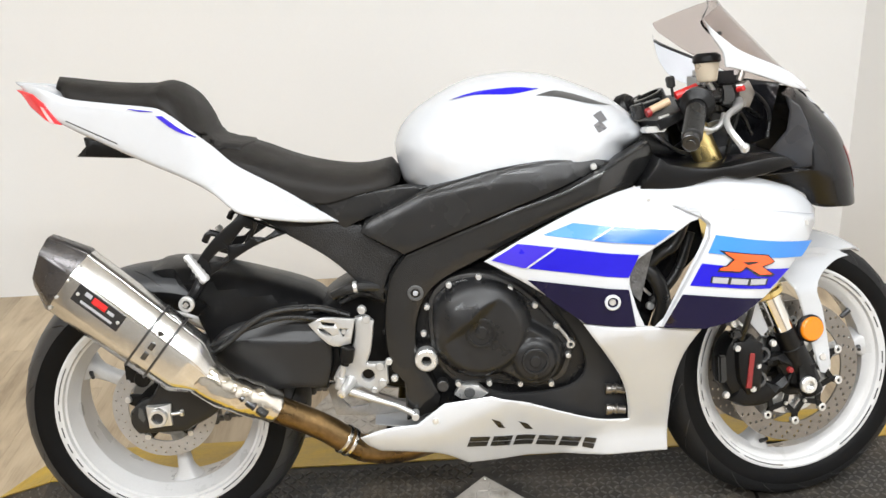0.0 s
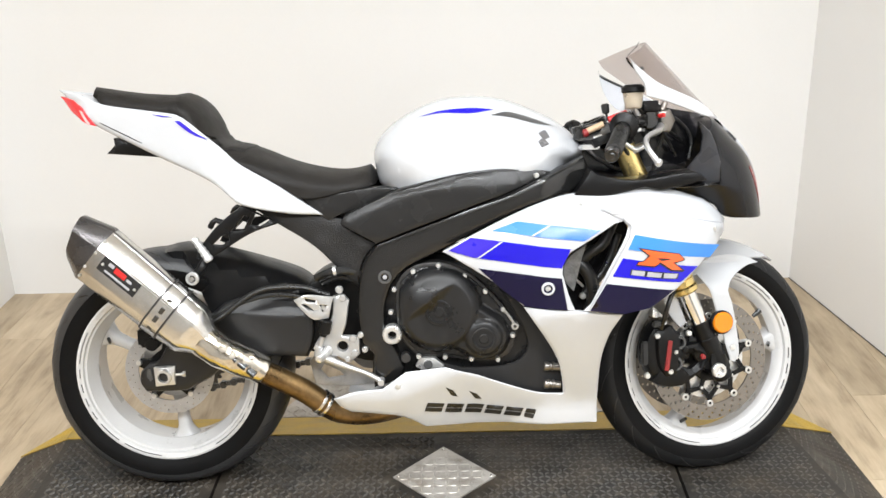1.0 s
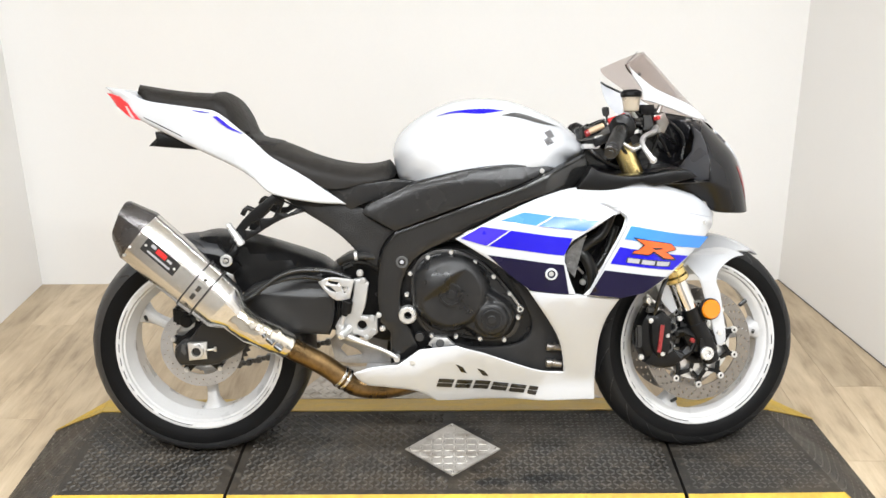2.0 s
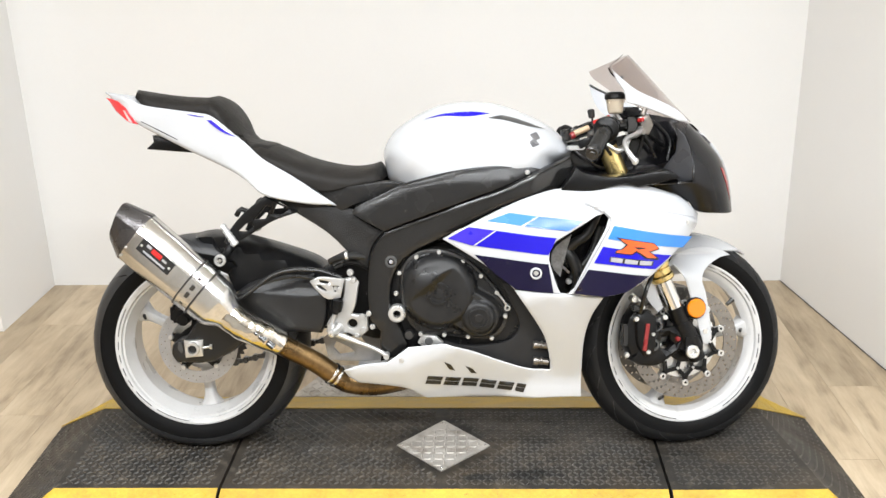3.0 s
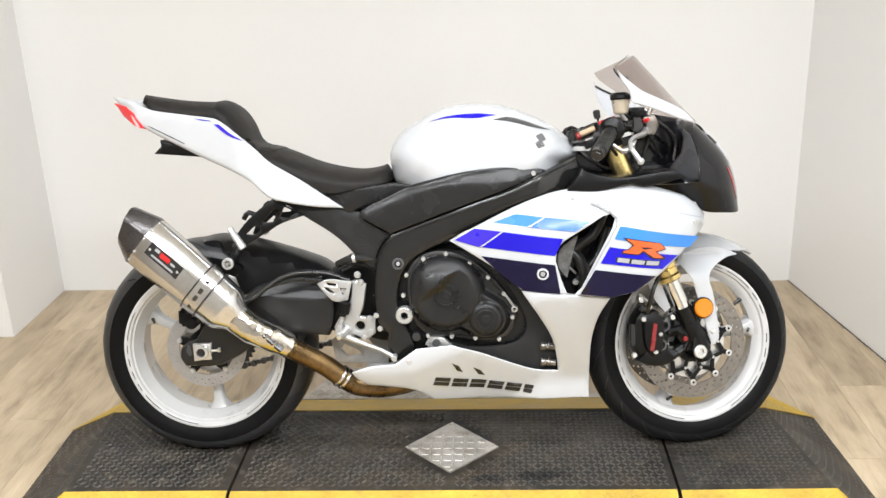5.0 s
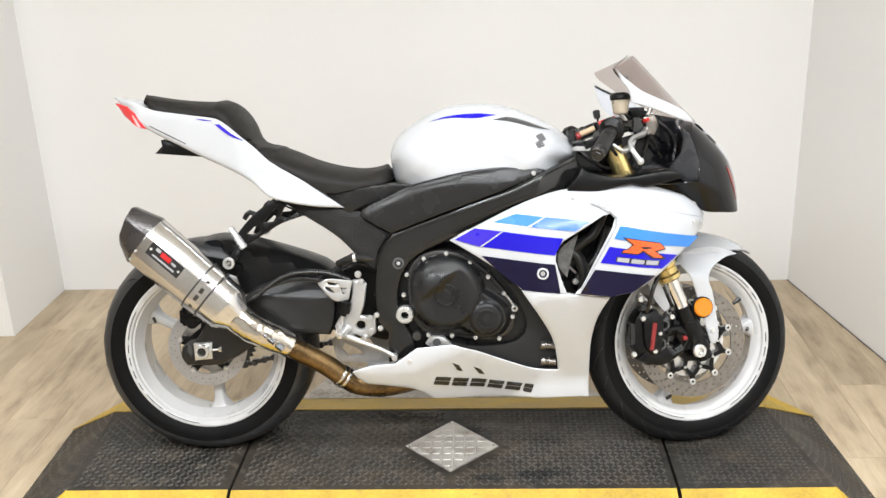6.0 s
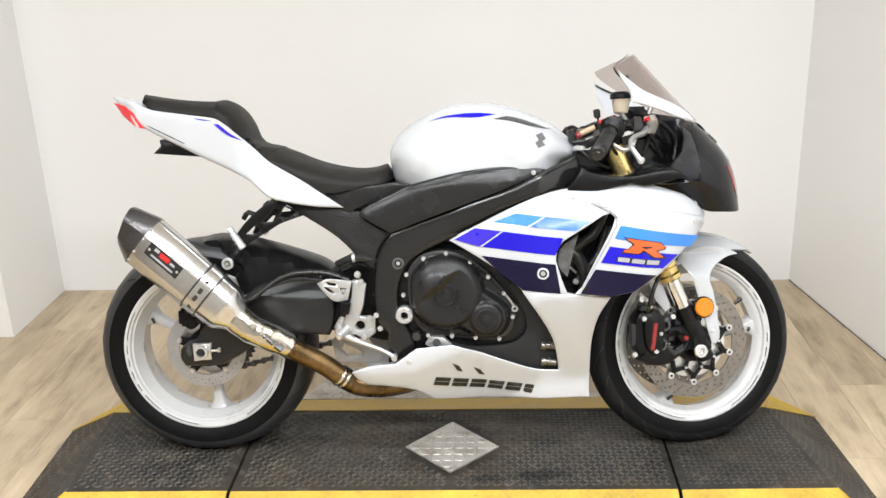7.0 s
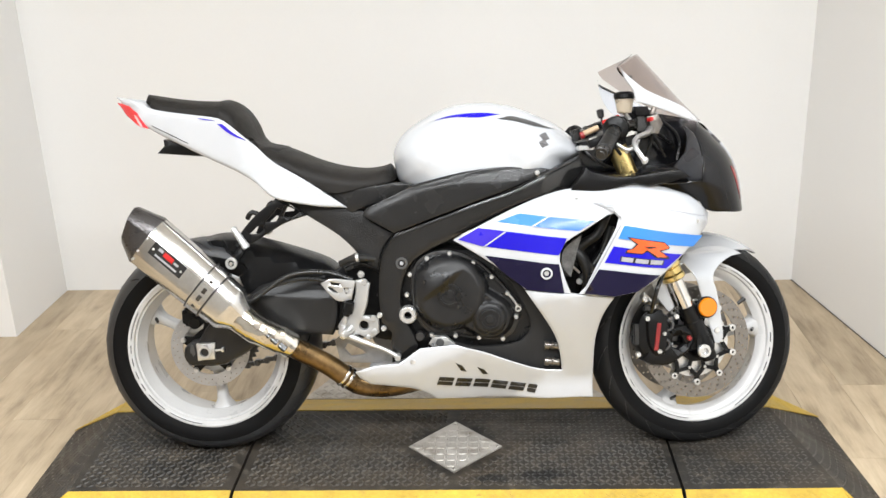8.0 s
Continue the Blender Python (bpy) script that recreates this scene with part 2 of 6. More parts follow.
def slab(corners, z0, z1):
    """A prism over a floor polygon."""
    bm = bmesh.new()
    lo = [bm.verts.new((x, y, z0)) for x, y in corners]
    hi = [bm.verts.new((x, y, z1)) for x, y in corners]
    n = len(corners)
    bm.faces.new(lo[::-1]), bm.faces.new(hi)
    for i in range(n):
        bm.faces.new((lo[i], lo[(i + 1) % n], hi[(i + 1) % n], hi[i]))
    return bm


def box(x0, x1, y0, y1, z0, z1, bev=0.0):
    bm = slab([(x0, y0), (x1, y0), (x1, y1), (x0, y1)], z0, z1)
    if bev:
        bmesh.ops.bevel(bm, geom=bm.edges[:], offset=bev, segments=2, affect="EDGES")
    return bm


def spline(pts, step, closed=True, corner=48):
    """Points along a rounded line through pts; sharp turns stay corners."""
    P = [np.array(p, float) for p in pts]
    n = len(P)
    T = []
    for i in range(n):
        a, b, c = P[(i - 1) % n], P[i], P[(i + 1) % n]
        if not closed and i in (0, n - 1):
            T.append(None)
            continue
        u, v = b - a, c - b
        cs = float(np.dot(u, v) / (np.linalg.norm(u) * np.linalg.norm(v) + 1e-12))
        T.append(None if math.degrees(math.acos(max(-1, min(1, cs)))) > corner else (c - a) / (np.linalg.norm(c - a) + 1e-12))
    out = []
    for i in range(n if closed else n - 1):
        a, b = P[i], P[(i + 1) % n]
        d = np.linalg.norm(b - a)
        ta = (b - a) if T[i] is None else T[i] * d
        tb = (b - a) if T[(i + 1) % n] is None else T[(i + 1) % n] * d
        k = max(1, int(round(d / step)))
        for j in range(k):
            s = j / k
            out.append(a * (2 * s**3 - 3 * s**2 + 1) + ta * (s**3 - 2 * s**2 + s) + b * (3 * s**2 - 2 * s**3) + tb * (s**3 - s**2))
    if not closed:
        out.append(P[-1])
    return np.array(out)


def level(x, stops):
    """A value that runs straight from stop to stop."""
    return float(np.interp(x, [a for a, _ in stops], [b for _, b in stops]))


def inside(q, loop):
    x, y = q[:, 0], q[:, 1]
    c = np.zeros(len(q), bool)
    a, b = loop, np.roll(loop, -1, 0)
    for (x0, y0), (x1, y1) in zip(a, b):
        if y0 != y1:
            c ^= ((y0 > y) != (y1 > y)) & (x < (x1 - x0) * (y - y0) / (y1 - y0) + x0)
    return c


def away(q, a, b):
    """Distance of the points q from the segments a-b."""
    best = np.full(len(q), 1e9)
    for p0, p1 in zip(a, b):
        d = p1 - p0
        s = np.clip(((q - p0) @ d) / (d @ d + 1e-12), 0, 1)
        best = np.minimum(best, np.linalg.norm(q - p0 - s[:, None] * d, axis=1))
    return best


def fill(outline, holes=(), step=0.02, rings=(), rounded=True, corner=48):
    """A triangle net over an outline with holes: points, triangles and the loops."""
    from mathutils.geometry import delaunay_2d_cdt
    loops = [spline(o, step, True, corner if rounded else 0) for o in (outline, *holes)]
    a = np.concatenate(loops)
    b = np.concatenate([np.roll(l, -1, 0) for l in loops])
    lo, hi = loops[0].min(0), loops[0].max(0)
    cand = []
    r0 = 0.0
    for r in rings:
        for l in loops:
            t = np.roll(l, -1, 0) - np.roll(l, 1, 0)
            t /= np.linalg.norm(t, axis=1)[:, None] + 1e-12
            for s in (1, -1):
                q = l + s * r * np.stack([-t[:, 1], t[:, 0]], 1)
                cand.append(q[away(q, a, b) > r * 0.93])
        r0 = r
    xs, ys = np.arange(lo[0], hi[0], step), np.arange(lo[1], hi[1], step * 0.87)
    g = np.array([(x + (j % 2) * step / 2, y) for j, y in enumerate(ys) for x in xs]).reshape(-1, 2)
    if len(g):
        cand.append(g[away(g, a, b) > max(step * 0.45, r0 + step * 0.5)])
    q = np.concatenate(cand) if cand else np.zeros((0, 2))
    ok = inside(q, loops[0])
    for h in loops[1:]:
        ok &= ~inside(q, h)
    q = q[ok]
    pts = np.concatenate([a, q])
    edges, k = [], 0
    for l in loops:
        edges += [(k + i, k + (i + 1) % len(l)) for i in range(len(l))]
        k += len(l)
    v, _, f, _, _, _ = delaunay_2d_cdt([Vector(p) for p in pts], edges, [], 0, 1e-5)
    v = np.array([(p.x, p.y) for p in v])
    f = np.array([t for t in f if len(t) == 3])
    c = v[f].mean(1)
    ok = inside(c, loops[0])
    for h in loops[1:]:
        ok &= ~inside(c, h)
    return v, f[ok], loops


def shell(v, f, yo, yi):
    """Closes an outer and an inner sheet over the same net."""
    bm = bmesh.new()
    A = [bm.verts.new((x, y, z)) for (x, z), y in zip(v, yo)]
    B = [bm.verts.new((x, y, z)) for (x, z), y in zip(v, yi)]
    rim = {}
    for i, j, k in f.tolist():
        bm.faces.new((A[i], A[j], A[k])), bm.faces.new((B[k], B[j], B[i]))
        for e in ((i, j), (j, k), (k, i)):
            rim[e] = rim.get(e, 0) + 1
    for i, j in rim:
        if (j, i) not in rim:
            try:
                bm.faces.new((A[j], A[i], B[i], B[j]))
            except ValueError:
                pass
    bmesh.ops.delete(bm, geom=[q for q in bm.verts if not q.link_faces], context="VERTS")
    return bm


def plate(outline, w, thick, holes=(), step=0.02, edge=0.0, side=-1, rounded=True, corner=48):
    """A panel over an outline in the side view. w: how far its outer face stands from the middle plane, a number or f(x, z). edge: the edge's rounding."""
    v, f, loops = fill(outline, holes, step, (edge * 0.35, edge) if edge else (), rounded, corner)
    ww = np.array([w(x, z) for x, z in v]) if callable(w) else np.full(len(v), float(w))
    inner = ww - thick
    if edge:
        a = np.concatenate(loops)
        b = np.concatenate([np.roll(l, -1, 0) for l in loops])
        d = np.clip(away(v, a, b) / edge, 0, 1)
        ww = ww - min(edge, thick * 0.8) * (1 - np.sqrt(np.clip(1 - (1 - d) ** 2, 0, 1)))
    return shell(v, f, side * ww, side * inner)


def pillow(outline, w, r, flat=None, step=0.02, power=2.0, corner=48):
    """A body symmetric about the middle plane, rounded over r from its outline, but for the runs where flat(x, z)."""
    v, f, loops = fill(outline, (), step, (r * 0.03, r * 0.12, r * 0.28), True, corner)
    a, b = loops[0], np.roll(loops[0], -1, 0)
    if flat:
        mids = (a + b) / 2
        if callable(flat):
            keep = np.array([not flat(*m) for m in mids])
        else:
            fl = spline(flat, 0.01, False)
            keep = away(mids, fl[:-1], fl[1:]) > 0.004
        a, b = a[keep], b[keep]
    d = np.clip(away(v, a, b) / r, 0, 1)
    ww = np.array([w(x, z) for x, z in v]) if callable(w) else np.full(len(v), float(w))
    ww = ww * np.clip(1 - (1 - d) ** power, 0, 1) ** (1 / power)
    bm = shell(v, f, -ww, ww)
    bmesh.ops.remove_doubles(bm, verts=bm.verts, dist=1e-5)
    return bm


def grid(rows, wrap=False, caps=False):
    bm = bmesh.new()
    V = [[bm.verts.new(p) for p in row] for row in rows]
    n = len(rows[0])
    for r0, r1 in zip(V, V[1:]):
        for j in range(n if wrap else n - 1):
            bm.faces.new((r0[j], r0[(j + 1) % n], r1[(j + 1) % n], r1[j]))
    if caps:
        bm.faces.new(V[0][::-1]), bm.faces.new(V[-1])
    return bm


def lathe(profile, centre, n=96, axis="y", closed=True):
    """Turns a line of (radius, offset) round the y axis through centre."""
    rows = []
    for i in range(n):
        a = 2 * math.pi * i / n
        rows.append([(centre[0] + r * math.cos(a), centre[1] + o, centre[2] + r * math.sin(a)) for r, o in profile])
    rows.append(rows[0])
    bm = bmesh.new()
    V = [[bm.verts.new(p) for p in row] for row in rows[:-1]]
    V.append(V[0])
    m = len(profile)
    for r0, r1 in zip(V, V[1:]):
        for j in range(m if closed else m - 1):
            bm.faces.new((r0[j], r0[(j + 1) % m], r1[(j + 1) % m], r1[j]))
    return bm


def tube(pts, rad, n=12, step=0.012, round_ends=True, flat=1.0):
    """A round bar along a smooth line through pts; rad is a number or one radius a point."""
    P = [Vector(p) for p in pts]
    rr = [rad] * len(P) if not isinstance(rad, (list, tuple)) else list(rad)
    q = spline([(*p, r) for p, r in zip(P, rr)], step, False, 170)
    C = [Vector(p[:3]) for p in q]
    R = [float(p[3]) for p in q]
    rows, up = [], None
    for i, c in enumerate(C):
        t = (C[min(i + 1, len(C) - 1)] - C[max(i - 1, 0)]).normalized()
        if up is None:
            up = t.orthogonal().normalized()
        up = (up - t * up.dot(t)).normalized()
        s = t.cross(up)
        ring = lambda r, o: [c + t * o + (up * math.cos(2 * math.pi * k / n) + s * (flat * math.sin(2 * math.pi * k / n))) * r for k in range(n)]
        if i == 0 and round_ends:
            rows.append(ring(R[i] * 0.8, -R[i] * 0.12))
        rows.append(ring(R[i], 0))
        if i == len(C) - 1 and round_ends:
            rows.append(ring(R[i] * 0.8, R[i] * 0.12))
    return grid(rows, True, True)


def cyl(p0, p1, r0, r1=None, n=24, bev=0.12):
    """A turned pin from p0 to p1 with chamfered ends."""
    r1 = r0 if r1 is None else r1
    p0, p1 = Vector(p0), Vector(p1)
    t = (p1 - p0).normalized()
    up = t.orthogonal().normalized()
    s = t.cross(up)
    b0, b1 = r0 * bev, r1 * bev
    rows = []
    for c, r in ((p0, r0 - b0), (p0 + t * b0, r0), (p1 - t * b1, r1), (p1, r1 - b1)):
        rows.append([c + (up * math.cos(2 * math.pi * k / n) + s * math.sin(2 * math.pi * k / n)) * r for k in range(n)])
    return grid(rows, True, True)


def pipe(p0, p1, ro, ri, n=24):
    """A hollow round sleeve."""
    p0, p1 = Vector(p0), Vector(p1)
    t = (p1 - p0).normalized()
    up = t.orthogonal().normalized()
    s = t.cross(up)
    e = (ro - ri) * 0.25
    rows = []
    for c, r in ((p0, ri), (p0, ro - e), (p0 + t * e, ro), (p1 - t * e, ro), (p1, ro - e), (p1, ri), (p0, ri)):
        rows.append([c + (up * math.cos(2 * math.pi * k / n) + s * math.sin(2 * math.pi * k / n)) * r for k in range(n)])
    bm = grid(rows, True, False)
    bmesh.ops.remove_doubles(bm, verts=bm.verts, dist=1e-6)
    return bm


def joined(*bms):
    out = bmesh.new()
    for bm in bms:
        me = bpy.data.meshes.new("tmp")
        bm.to_mesh(me)
        out.from_mesh(me)
        bm.free()
        bpy.data.meshes.remove(me)
    return out


# ---- room ----
BACK, LEFT, RIGHT = 1.635, -1.17, 2.14
tagged(part("wall_north", box(LEFT - 0.1, RIGHT + 0.1, BACK, BACK + 0.12, 0, CEIL), WALL), "smooth matt white back wall of the display bay", "wall", kind="structure")
tagged(part("wall_return", slab([(LEFT, BACK), (LEFT, 1.13), (-3.2, 1.13), (-3.2, 1.25), (LEFT - 0.1, 1.25), (LEFT - 0.1, BACK)], 0, CEIL), WALL, smooth=0), "white partition return beside the display bay", "wall", kind="structure")
tagged(part("wall_east", slab([(RIGHT, BACK), (RIGHT + 0.12, BACK), (3.1, -4.1), (2.98, -4.1)], 0, CEIL), WALL, smooth=0), "smooth matt white side wall", "wall", kind="structure")
# Unseen closing wall; its tan is added to warm the bounce light.
tagged(part("wall_west", box(-3.3, -3.2, -4.2, 1.25, 0, CEIL), SIDEWALL), "unseen plain wall, tanned to warm the bounce light", "wall", kind="structure")
# Unseen wall that closes the room, kept grey to lower the fill.
tagged(part("wall_south", box(-3.3, 3.2, -4.2, -4.1, 0, CEIL), FARWALL), "unseen plain wall, greyed to hold down the fill light", "wall", kind="structure")
tagged(part("ceiling", box(-3.3, 3.2, -4.2, BACK + 0.12, CEIL, CEIL + 0.1), CEILM), "plain white ceiling", "ceiling", kind="structure")
for lx, ly, sx, sy, watts in LAMPS:
    lamp = tagged(new("ceiling_light"), "flush white rectangular ceiling light panel", "ceiling light", "ceiling lights")
    lamp.location = (lx, ly, CEIL)
    fr = joined(box(-sx / 2, sx / 2, -sy / 2, -sy / 2 + 0.025, -0.06, 0, 0.003), box(-sx / 2, sx / 2, sy / 2 - 0.025, sy / 2, -0.06, 0, 0.003), box(-sx / 2, -sx / 2 + 0.024, -sy / 2 + 0.025, sy / 2 - 0.025, -0.06, 0, 0.003), box(sx / 2 - 0.024, sx / 2, -sy / 2 + 0.025, sy / 2 - 0.025, -0.06, 0, 0.003))
    part("frame", fr, SILVER, lamp)
    part("diffuser", box(-sx / 2 + 0.025, sx / 2 - 0.025, -sy / 2 + 0.026, sy / 2 - 0.026, -0.05, -0.03), LENSW, lamp)

# A dark strip stands in for the shadow gap at the wall foot.
tagged(part("trim", slab([(RIGHT - 0.004, BACK - 0.002), (RIGHT, BACK - 0.002), (2.976, -4.09), (2.974, -4.09)], 0.0, 0.0025), mat("dark_gap_strip", (0.06, 0.055, 0.05), 0.7), smooth=0), "thin dark strip for the shadow gap along the wall foot", "trim", kind="structure")

# ---- rubber ramp under the wheels ----
TOP = 0.158
ramp = tagged(new("wheel_ramp"), "low black rubber ramp with raised diamond tread and yellow edges", "ramp")
T = [(-0.376, 0.208), (1.645, 0.208), (1.715, -0.215), (-0.350, -0.222)]
O = [(-0.492, 0.558), (1.762, 0.562), (1.872, 0.415), (1.930, -0.43), (1.83, -0.58), (-0.47, -0.58), (-0.588, -0.43), (-0.602, 0.36)]


def facet(p, q, r, *rest):
    return [Vector(a) for a in (p, q, r, *rest)]


def lugs(bm, poly, pitch, long, wide, high, gap=0.006):
    """Raised lozenges set in alternate directions over a flat facet."""
    if (poly[1] - poly[0]).cross(poly[2] - poly[1]).z < 0:
        poly = poly[::-1]
    a, b, c = poly[0], poly[1], poly[2]
    u = (b - a).normalized()
    nrm = u.cross(c - b).normalized()
    v = nrm.cross(u)
    q = np.array([((p - a).dot(u), (p - a).dot(v)) for p in poly])
    lo, hi = q.min(0), q.max(0)
    cs = [(i, j, lo[0] + (i + 0.5) * pitch, lo[1] + (j + 0.5) * pitch) for i in range(int((hi[0] - lo[0]) / pitch) + 1) for j in range(int((hi[1] - lo[1]) / pitch) + 1)]
    C = np.array([(x, y) for _, _, x, y in cs])
    ok = inside(C, q) & (away(C, q, np.roll(q, -1, 0)) > long * 0.42 + gap)
    for (i, j, x, y), good in zip(cs, ok):
        if not good:
            continue
        ang = math.radians(45 if (i + j) % 2 else -45)
        d, e = u * math.cos(ang) + v * math.sin(ang), -u * math.sin(ang) + v * math.cos(ang)
        m = a + u * x + v * y
        base = [bm.verts.new(m + d * s * long * 0.5 + e * t * wide * 0.5 - nrm * 0.0005) for s, t in ((1, 0), (0.25, 1), (-0.25, 1), (-1, 0), (-0.25, -1), (0.25, -1))]
        top = [bm.verts.new(m + d * s * long * 0.3 + nrm * high) for s in (1, -1)]
        for ring in ((base[0], base[1], top[0]), (base[1], base[2], top[1], top[0]), (base[2], base[3], top[1]), (base[3], base[4], top[1]), (base[4], base[5], top[0], top[1]), (base[5], base[0], top[0])):
            bm.faces.new(ring)


def patch(a, b, c, d, n=8):
    """A sloping four-sided facet that may be slightly twisted."""
    at = lambda s, t: a.lerp(b, s).lerp(d.lerp(c, s), t)
    return at, grid([[at(i / n, j / n) for j in range(n + 1)] for i in range(n + 1)])


def slope_lugs(bm, a, b, c, d, pitch, long, wide, high):
    """The same lozenges in rows that follow the edges of a twisted facet."""
    at = patch(a, b, c, d)[0]
    nu, nv = int((b - a).length / pitch), int((d - a).length / pitch)
    for i in range(nu):
        for j in range(nv):
            s, t = (i + 0.5) / nu, (j + 0.5) / nv
            m = at(s, t)
            u, v = (at(s + 0.01, t) - m).normalized(), (at(s, t + 0.01) - m).normalized()
            nrm = u.cross(v).normalized()
            nrm = -nrm if nrm.z < 0 else nrm
            ang = math.radians(45 if (i + j) % 2 else -45)
            d1, e1 = u * math.cos(ang) + v * math.sin(ang), -u * math.sin(ang) + v * math.cos(ang)
            base = [bm.verts.new(m + d1 * p * long * 0.5 + e1 * q * wide * 0.5 - nrm * 0.0008) for p, q in ((1, 0), (0.25, 1), (-0.25, 1), (-1, 0), (-0.25, -1), (0.25, -1))]
            top = [bm.verts.new(m + d1 * p * long * 0.3 + nrm * high) for p in (1, -1)]
            for ring in ((base[0], base[1], top[0]), (base[1], base[2], top[1], top[0]), (base[2], base[3], top[1]), (base[3], base[4], top[1]), (base[4], base[5], top[0], top[1]), (base[5], base[0], top[0])):
                bm.faces.new(ring)


def section(x0, x1, ends):
    """One moulding of the ramp between two joints: a closed body with sloping black ends."""
    bm = bmesh.new()
    y1, y0 = 0.208, -0.219
    if ends == 0:
        lo = [(x0, -0.58), (x1, -0.58), (x1, 0.56), (x0, 0.56)]
        hi = [(x0, y0), (x1, y0), (x1, y1), (x0, y1)]
    elif ends < 0:
        lo = [O[6], O[5], (x1, -0.58), (x1, 0.56), O[0], O[7]]
        hi = [T[3], T[3], (x1, y0), (x1, y1), T[0], T[0]]
    else:
        lo = [(x0, -0.58), O[4], O[3], O[2], O[1], (x0, 0.56)]
        hi = [(x0, y0), T[2], T[2], T[1], T[1], (x0, y1)]
    n = len(lo)
    L = [bm.verts.new((*p, 0.001)) for p in lo]
    H, seen = [], {}
    for p in hi:
        if p not in seen:
            seen[p] = bm.verts.new((*p, TOP))
        H.append(seen[p])
    bm.faces.new(L[::-1])
    uniq = [h for i, h in enumerate(H) if H[i - 1] is not h]
    bm.faces.new(uniq)
    for i in range(n):
        j = (i + 1) % n
        if H[i] is H[j]:
            bm.faces.new((L[i], L[j], H[i]))
        elif ends and {hi[i], hi[j]} in ({T[0], T[3]}, {T[1], T[2]}):
            v = [q.co.copy() for q in (L[i], L[j], H[j], H[i])]
            me = bpy.data.meshes.new("tmp")
            p = patch(*v)[1]
            p.to_mesh(me)
            bm.from_mesh(me)
            p.free()
            bpy.data.meshes.remove(me)
        else:
            bm.faces.new((L[i], L[j], H[j], H[i]))
    bmesh.ops.remove_doubles(bm, verts=bm.verts, dist=1e-5)
    return bm


J1, J2 = 0.102, 1.306
secs = [part("ramp_section", section(-1, J1 - 0.004, -1), MATRUB, ramp, smooth=0), part("ramp_section", section(J1 + 0.004, J2 - 0.004, 0), MATRUB, ramp, smooth=0), part("ramp_section", section(J2 + 0.004, 3, 1), MATRUB, ramp, smooth=0)]


def skin(poly, d):
    """A thin layer over a facet."""
    if (poly[1] - poly[0]).cross(poly[2] - poly[1]).z < 0:
        poly = poly[::-1]
    nrm = (poly[1] - poly[0]).cross(poly[2] - poly[1]).normalized()
    bm = bmesh.new()
    A = [bm.verts.new(p + nrm * d) for p in poly]
    B = [bm.verts.new(p + nrm * 0.0004) for p in poly]
    n = len(poly)
    bm.faces.new(A), bm.faces.new(B[::-1])
    for i in range(n):
        bm.faces.new((B[i], B[(i + 1) % n], A[(i + 1) % n], A[i]))
    return bm


def edge_strip(poly, sec, bumps=True):
    bm = skin(poly, 0.003)
    if bumps:
        lugs(bm, [p + Vector((0, 0, 0.003)) for p in poly], 0.021, 0.019, 0.008, 0.0013)
    part("yellow_edge", bm, YELLOW, sec, "worn yellow sloping edge", smooth=0)


z = 0.004
for s, xa, xb in ((0, T[0][0], J1 - 0.005), (1, J1 + 0.005, J2 - 0.005), (2, J2 + 0.005, T[1][0])):
    xo0 = O[0][0] if s == 0 else xa
    xo1 = O[1][0] if s == 2 else xb
    edge_strip(facet((xb, 0.21, TOP), (xa, 0.21, TOP), (xo0, 0.558, z), (xo1, 0.558, z)), secs[s], False)
    xa2 = T[3][0] if s == 0 else xa
    xb2 = T[2][0] if s == 2 else xb
    xo0 = O[5][0] if s == 0 else xa
    xo1 = O[4][0] if s == 2 else xb
    edge_strip(facet((xa2, -0.224, TOP), (xb2, -0.221 if s < 2 else -0.218, TOP), (xo1, -0.578, z), (xo0, -0.578, z)), secs[s])
edge_strip(facet((*T[0], TOP), (*O[7], z), (*O[0], z)), secs[0])
edge_strip(facet((*T[3], TOP), (*O[5], z), (*O[6], z)), secs[0])
edge_strip(facet((*T[1], TOP), (*O[1], z), (*O[2], z)), secs[2])
edge_strip(facet((*T[2], TOP), (*O[3], z), (*O[4], z)), secs[2])
DIA = [(0.564, -0.006), (0.698, -0.139), (0.832, -0.008), (0.694, 0.133)]
for s, polys in ((0, [facet((*T[3], TOP), (J1 - 0.008, -0.219, TOP), (J1 - 0.008, 0.205, TOP), (*T[0], TOP))]),
                 (1, [facet((J1 + 0.008, -0.219, TOP), (0.698, -0.219, TOP), (0.698, -0.147, TOP), (0.556, -0.006, TOP), (0.69, 0.141, TOP), (0.69, 0.205, TOP), (J1 + 0.008, 0.205, TOP)), facet((0.7, -0.219, TOP), (J2 - 0.008, -0.219, TOP), (J2 - 0.008, 0.205, TOP), (0.694, 0.205, TOP), (0.694, 0.142, TOP), (0.84, -0.008, TOP), (0.7, -0.147, TOP))]),
                 (2, [facet((J2 + 0.008, -0.215, TOP), (*T[2], TOP), (*T[1], TOP), (J2 + 0.008, 0.205, TOP))])):
    bm = bmesh.new()
    for p in polys:
        lugs(bm, p, 0.0165, 0.0205, 0.0094, 0.0030 if p[0].x < 0.4 else (0.0015 if p[0].x < 1.2 else 0.0008))
    if s == 0:
        slope_lugs(bm, *facet((*T[0], TOP), (*T[3], TOP), (*O[6], 0.001), (*O[7], 0.001)), 0.0225, 0.0235, 0.0092, 0.0020)
    if s == 2:
        slope_lugs(bm, *facet((*T[2], TOP), (*T[1], TOP), (*O[2], 0.001), (*O[3], 0.001)), 0.0165, 0.0205, 0.0094, 0.0011)
    tagged(part("raised_tread", bm, LUGRUB, secs[s], "raised lozenge tread", smooth=0), kind="stuff")
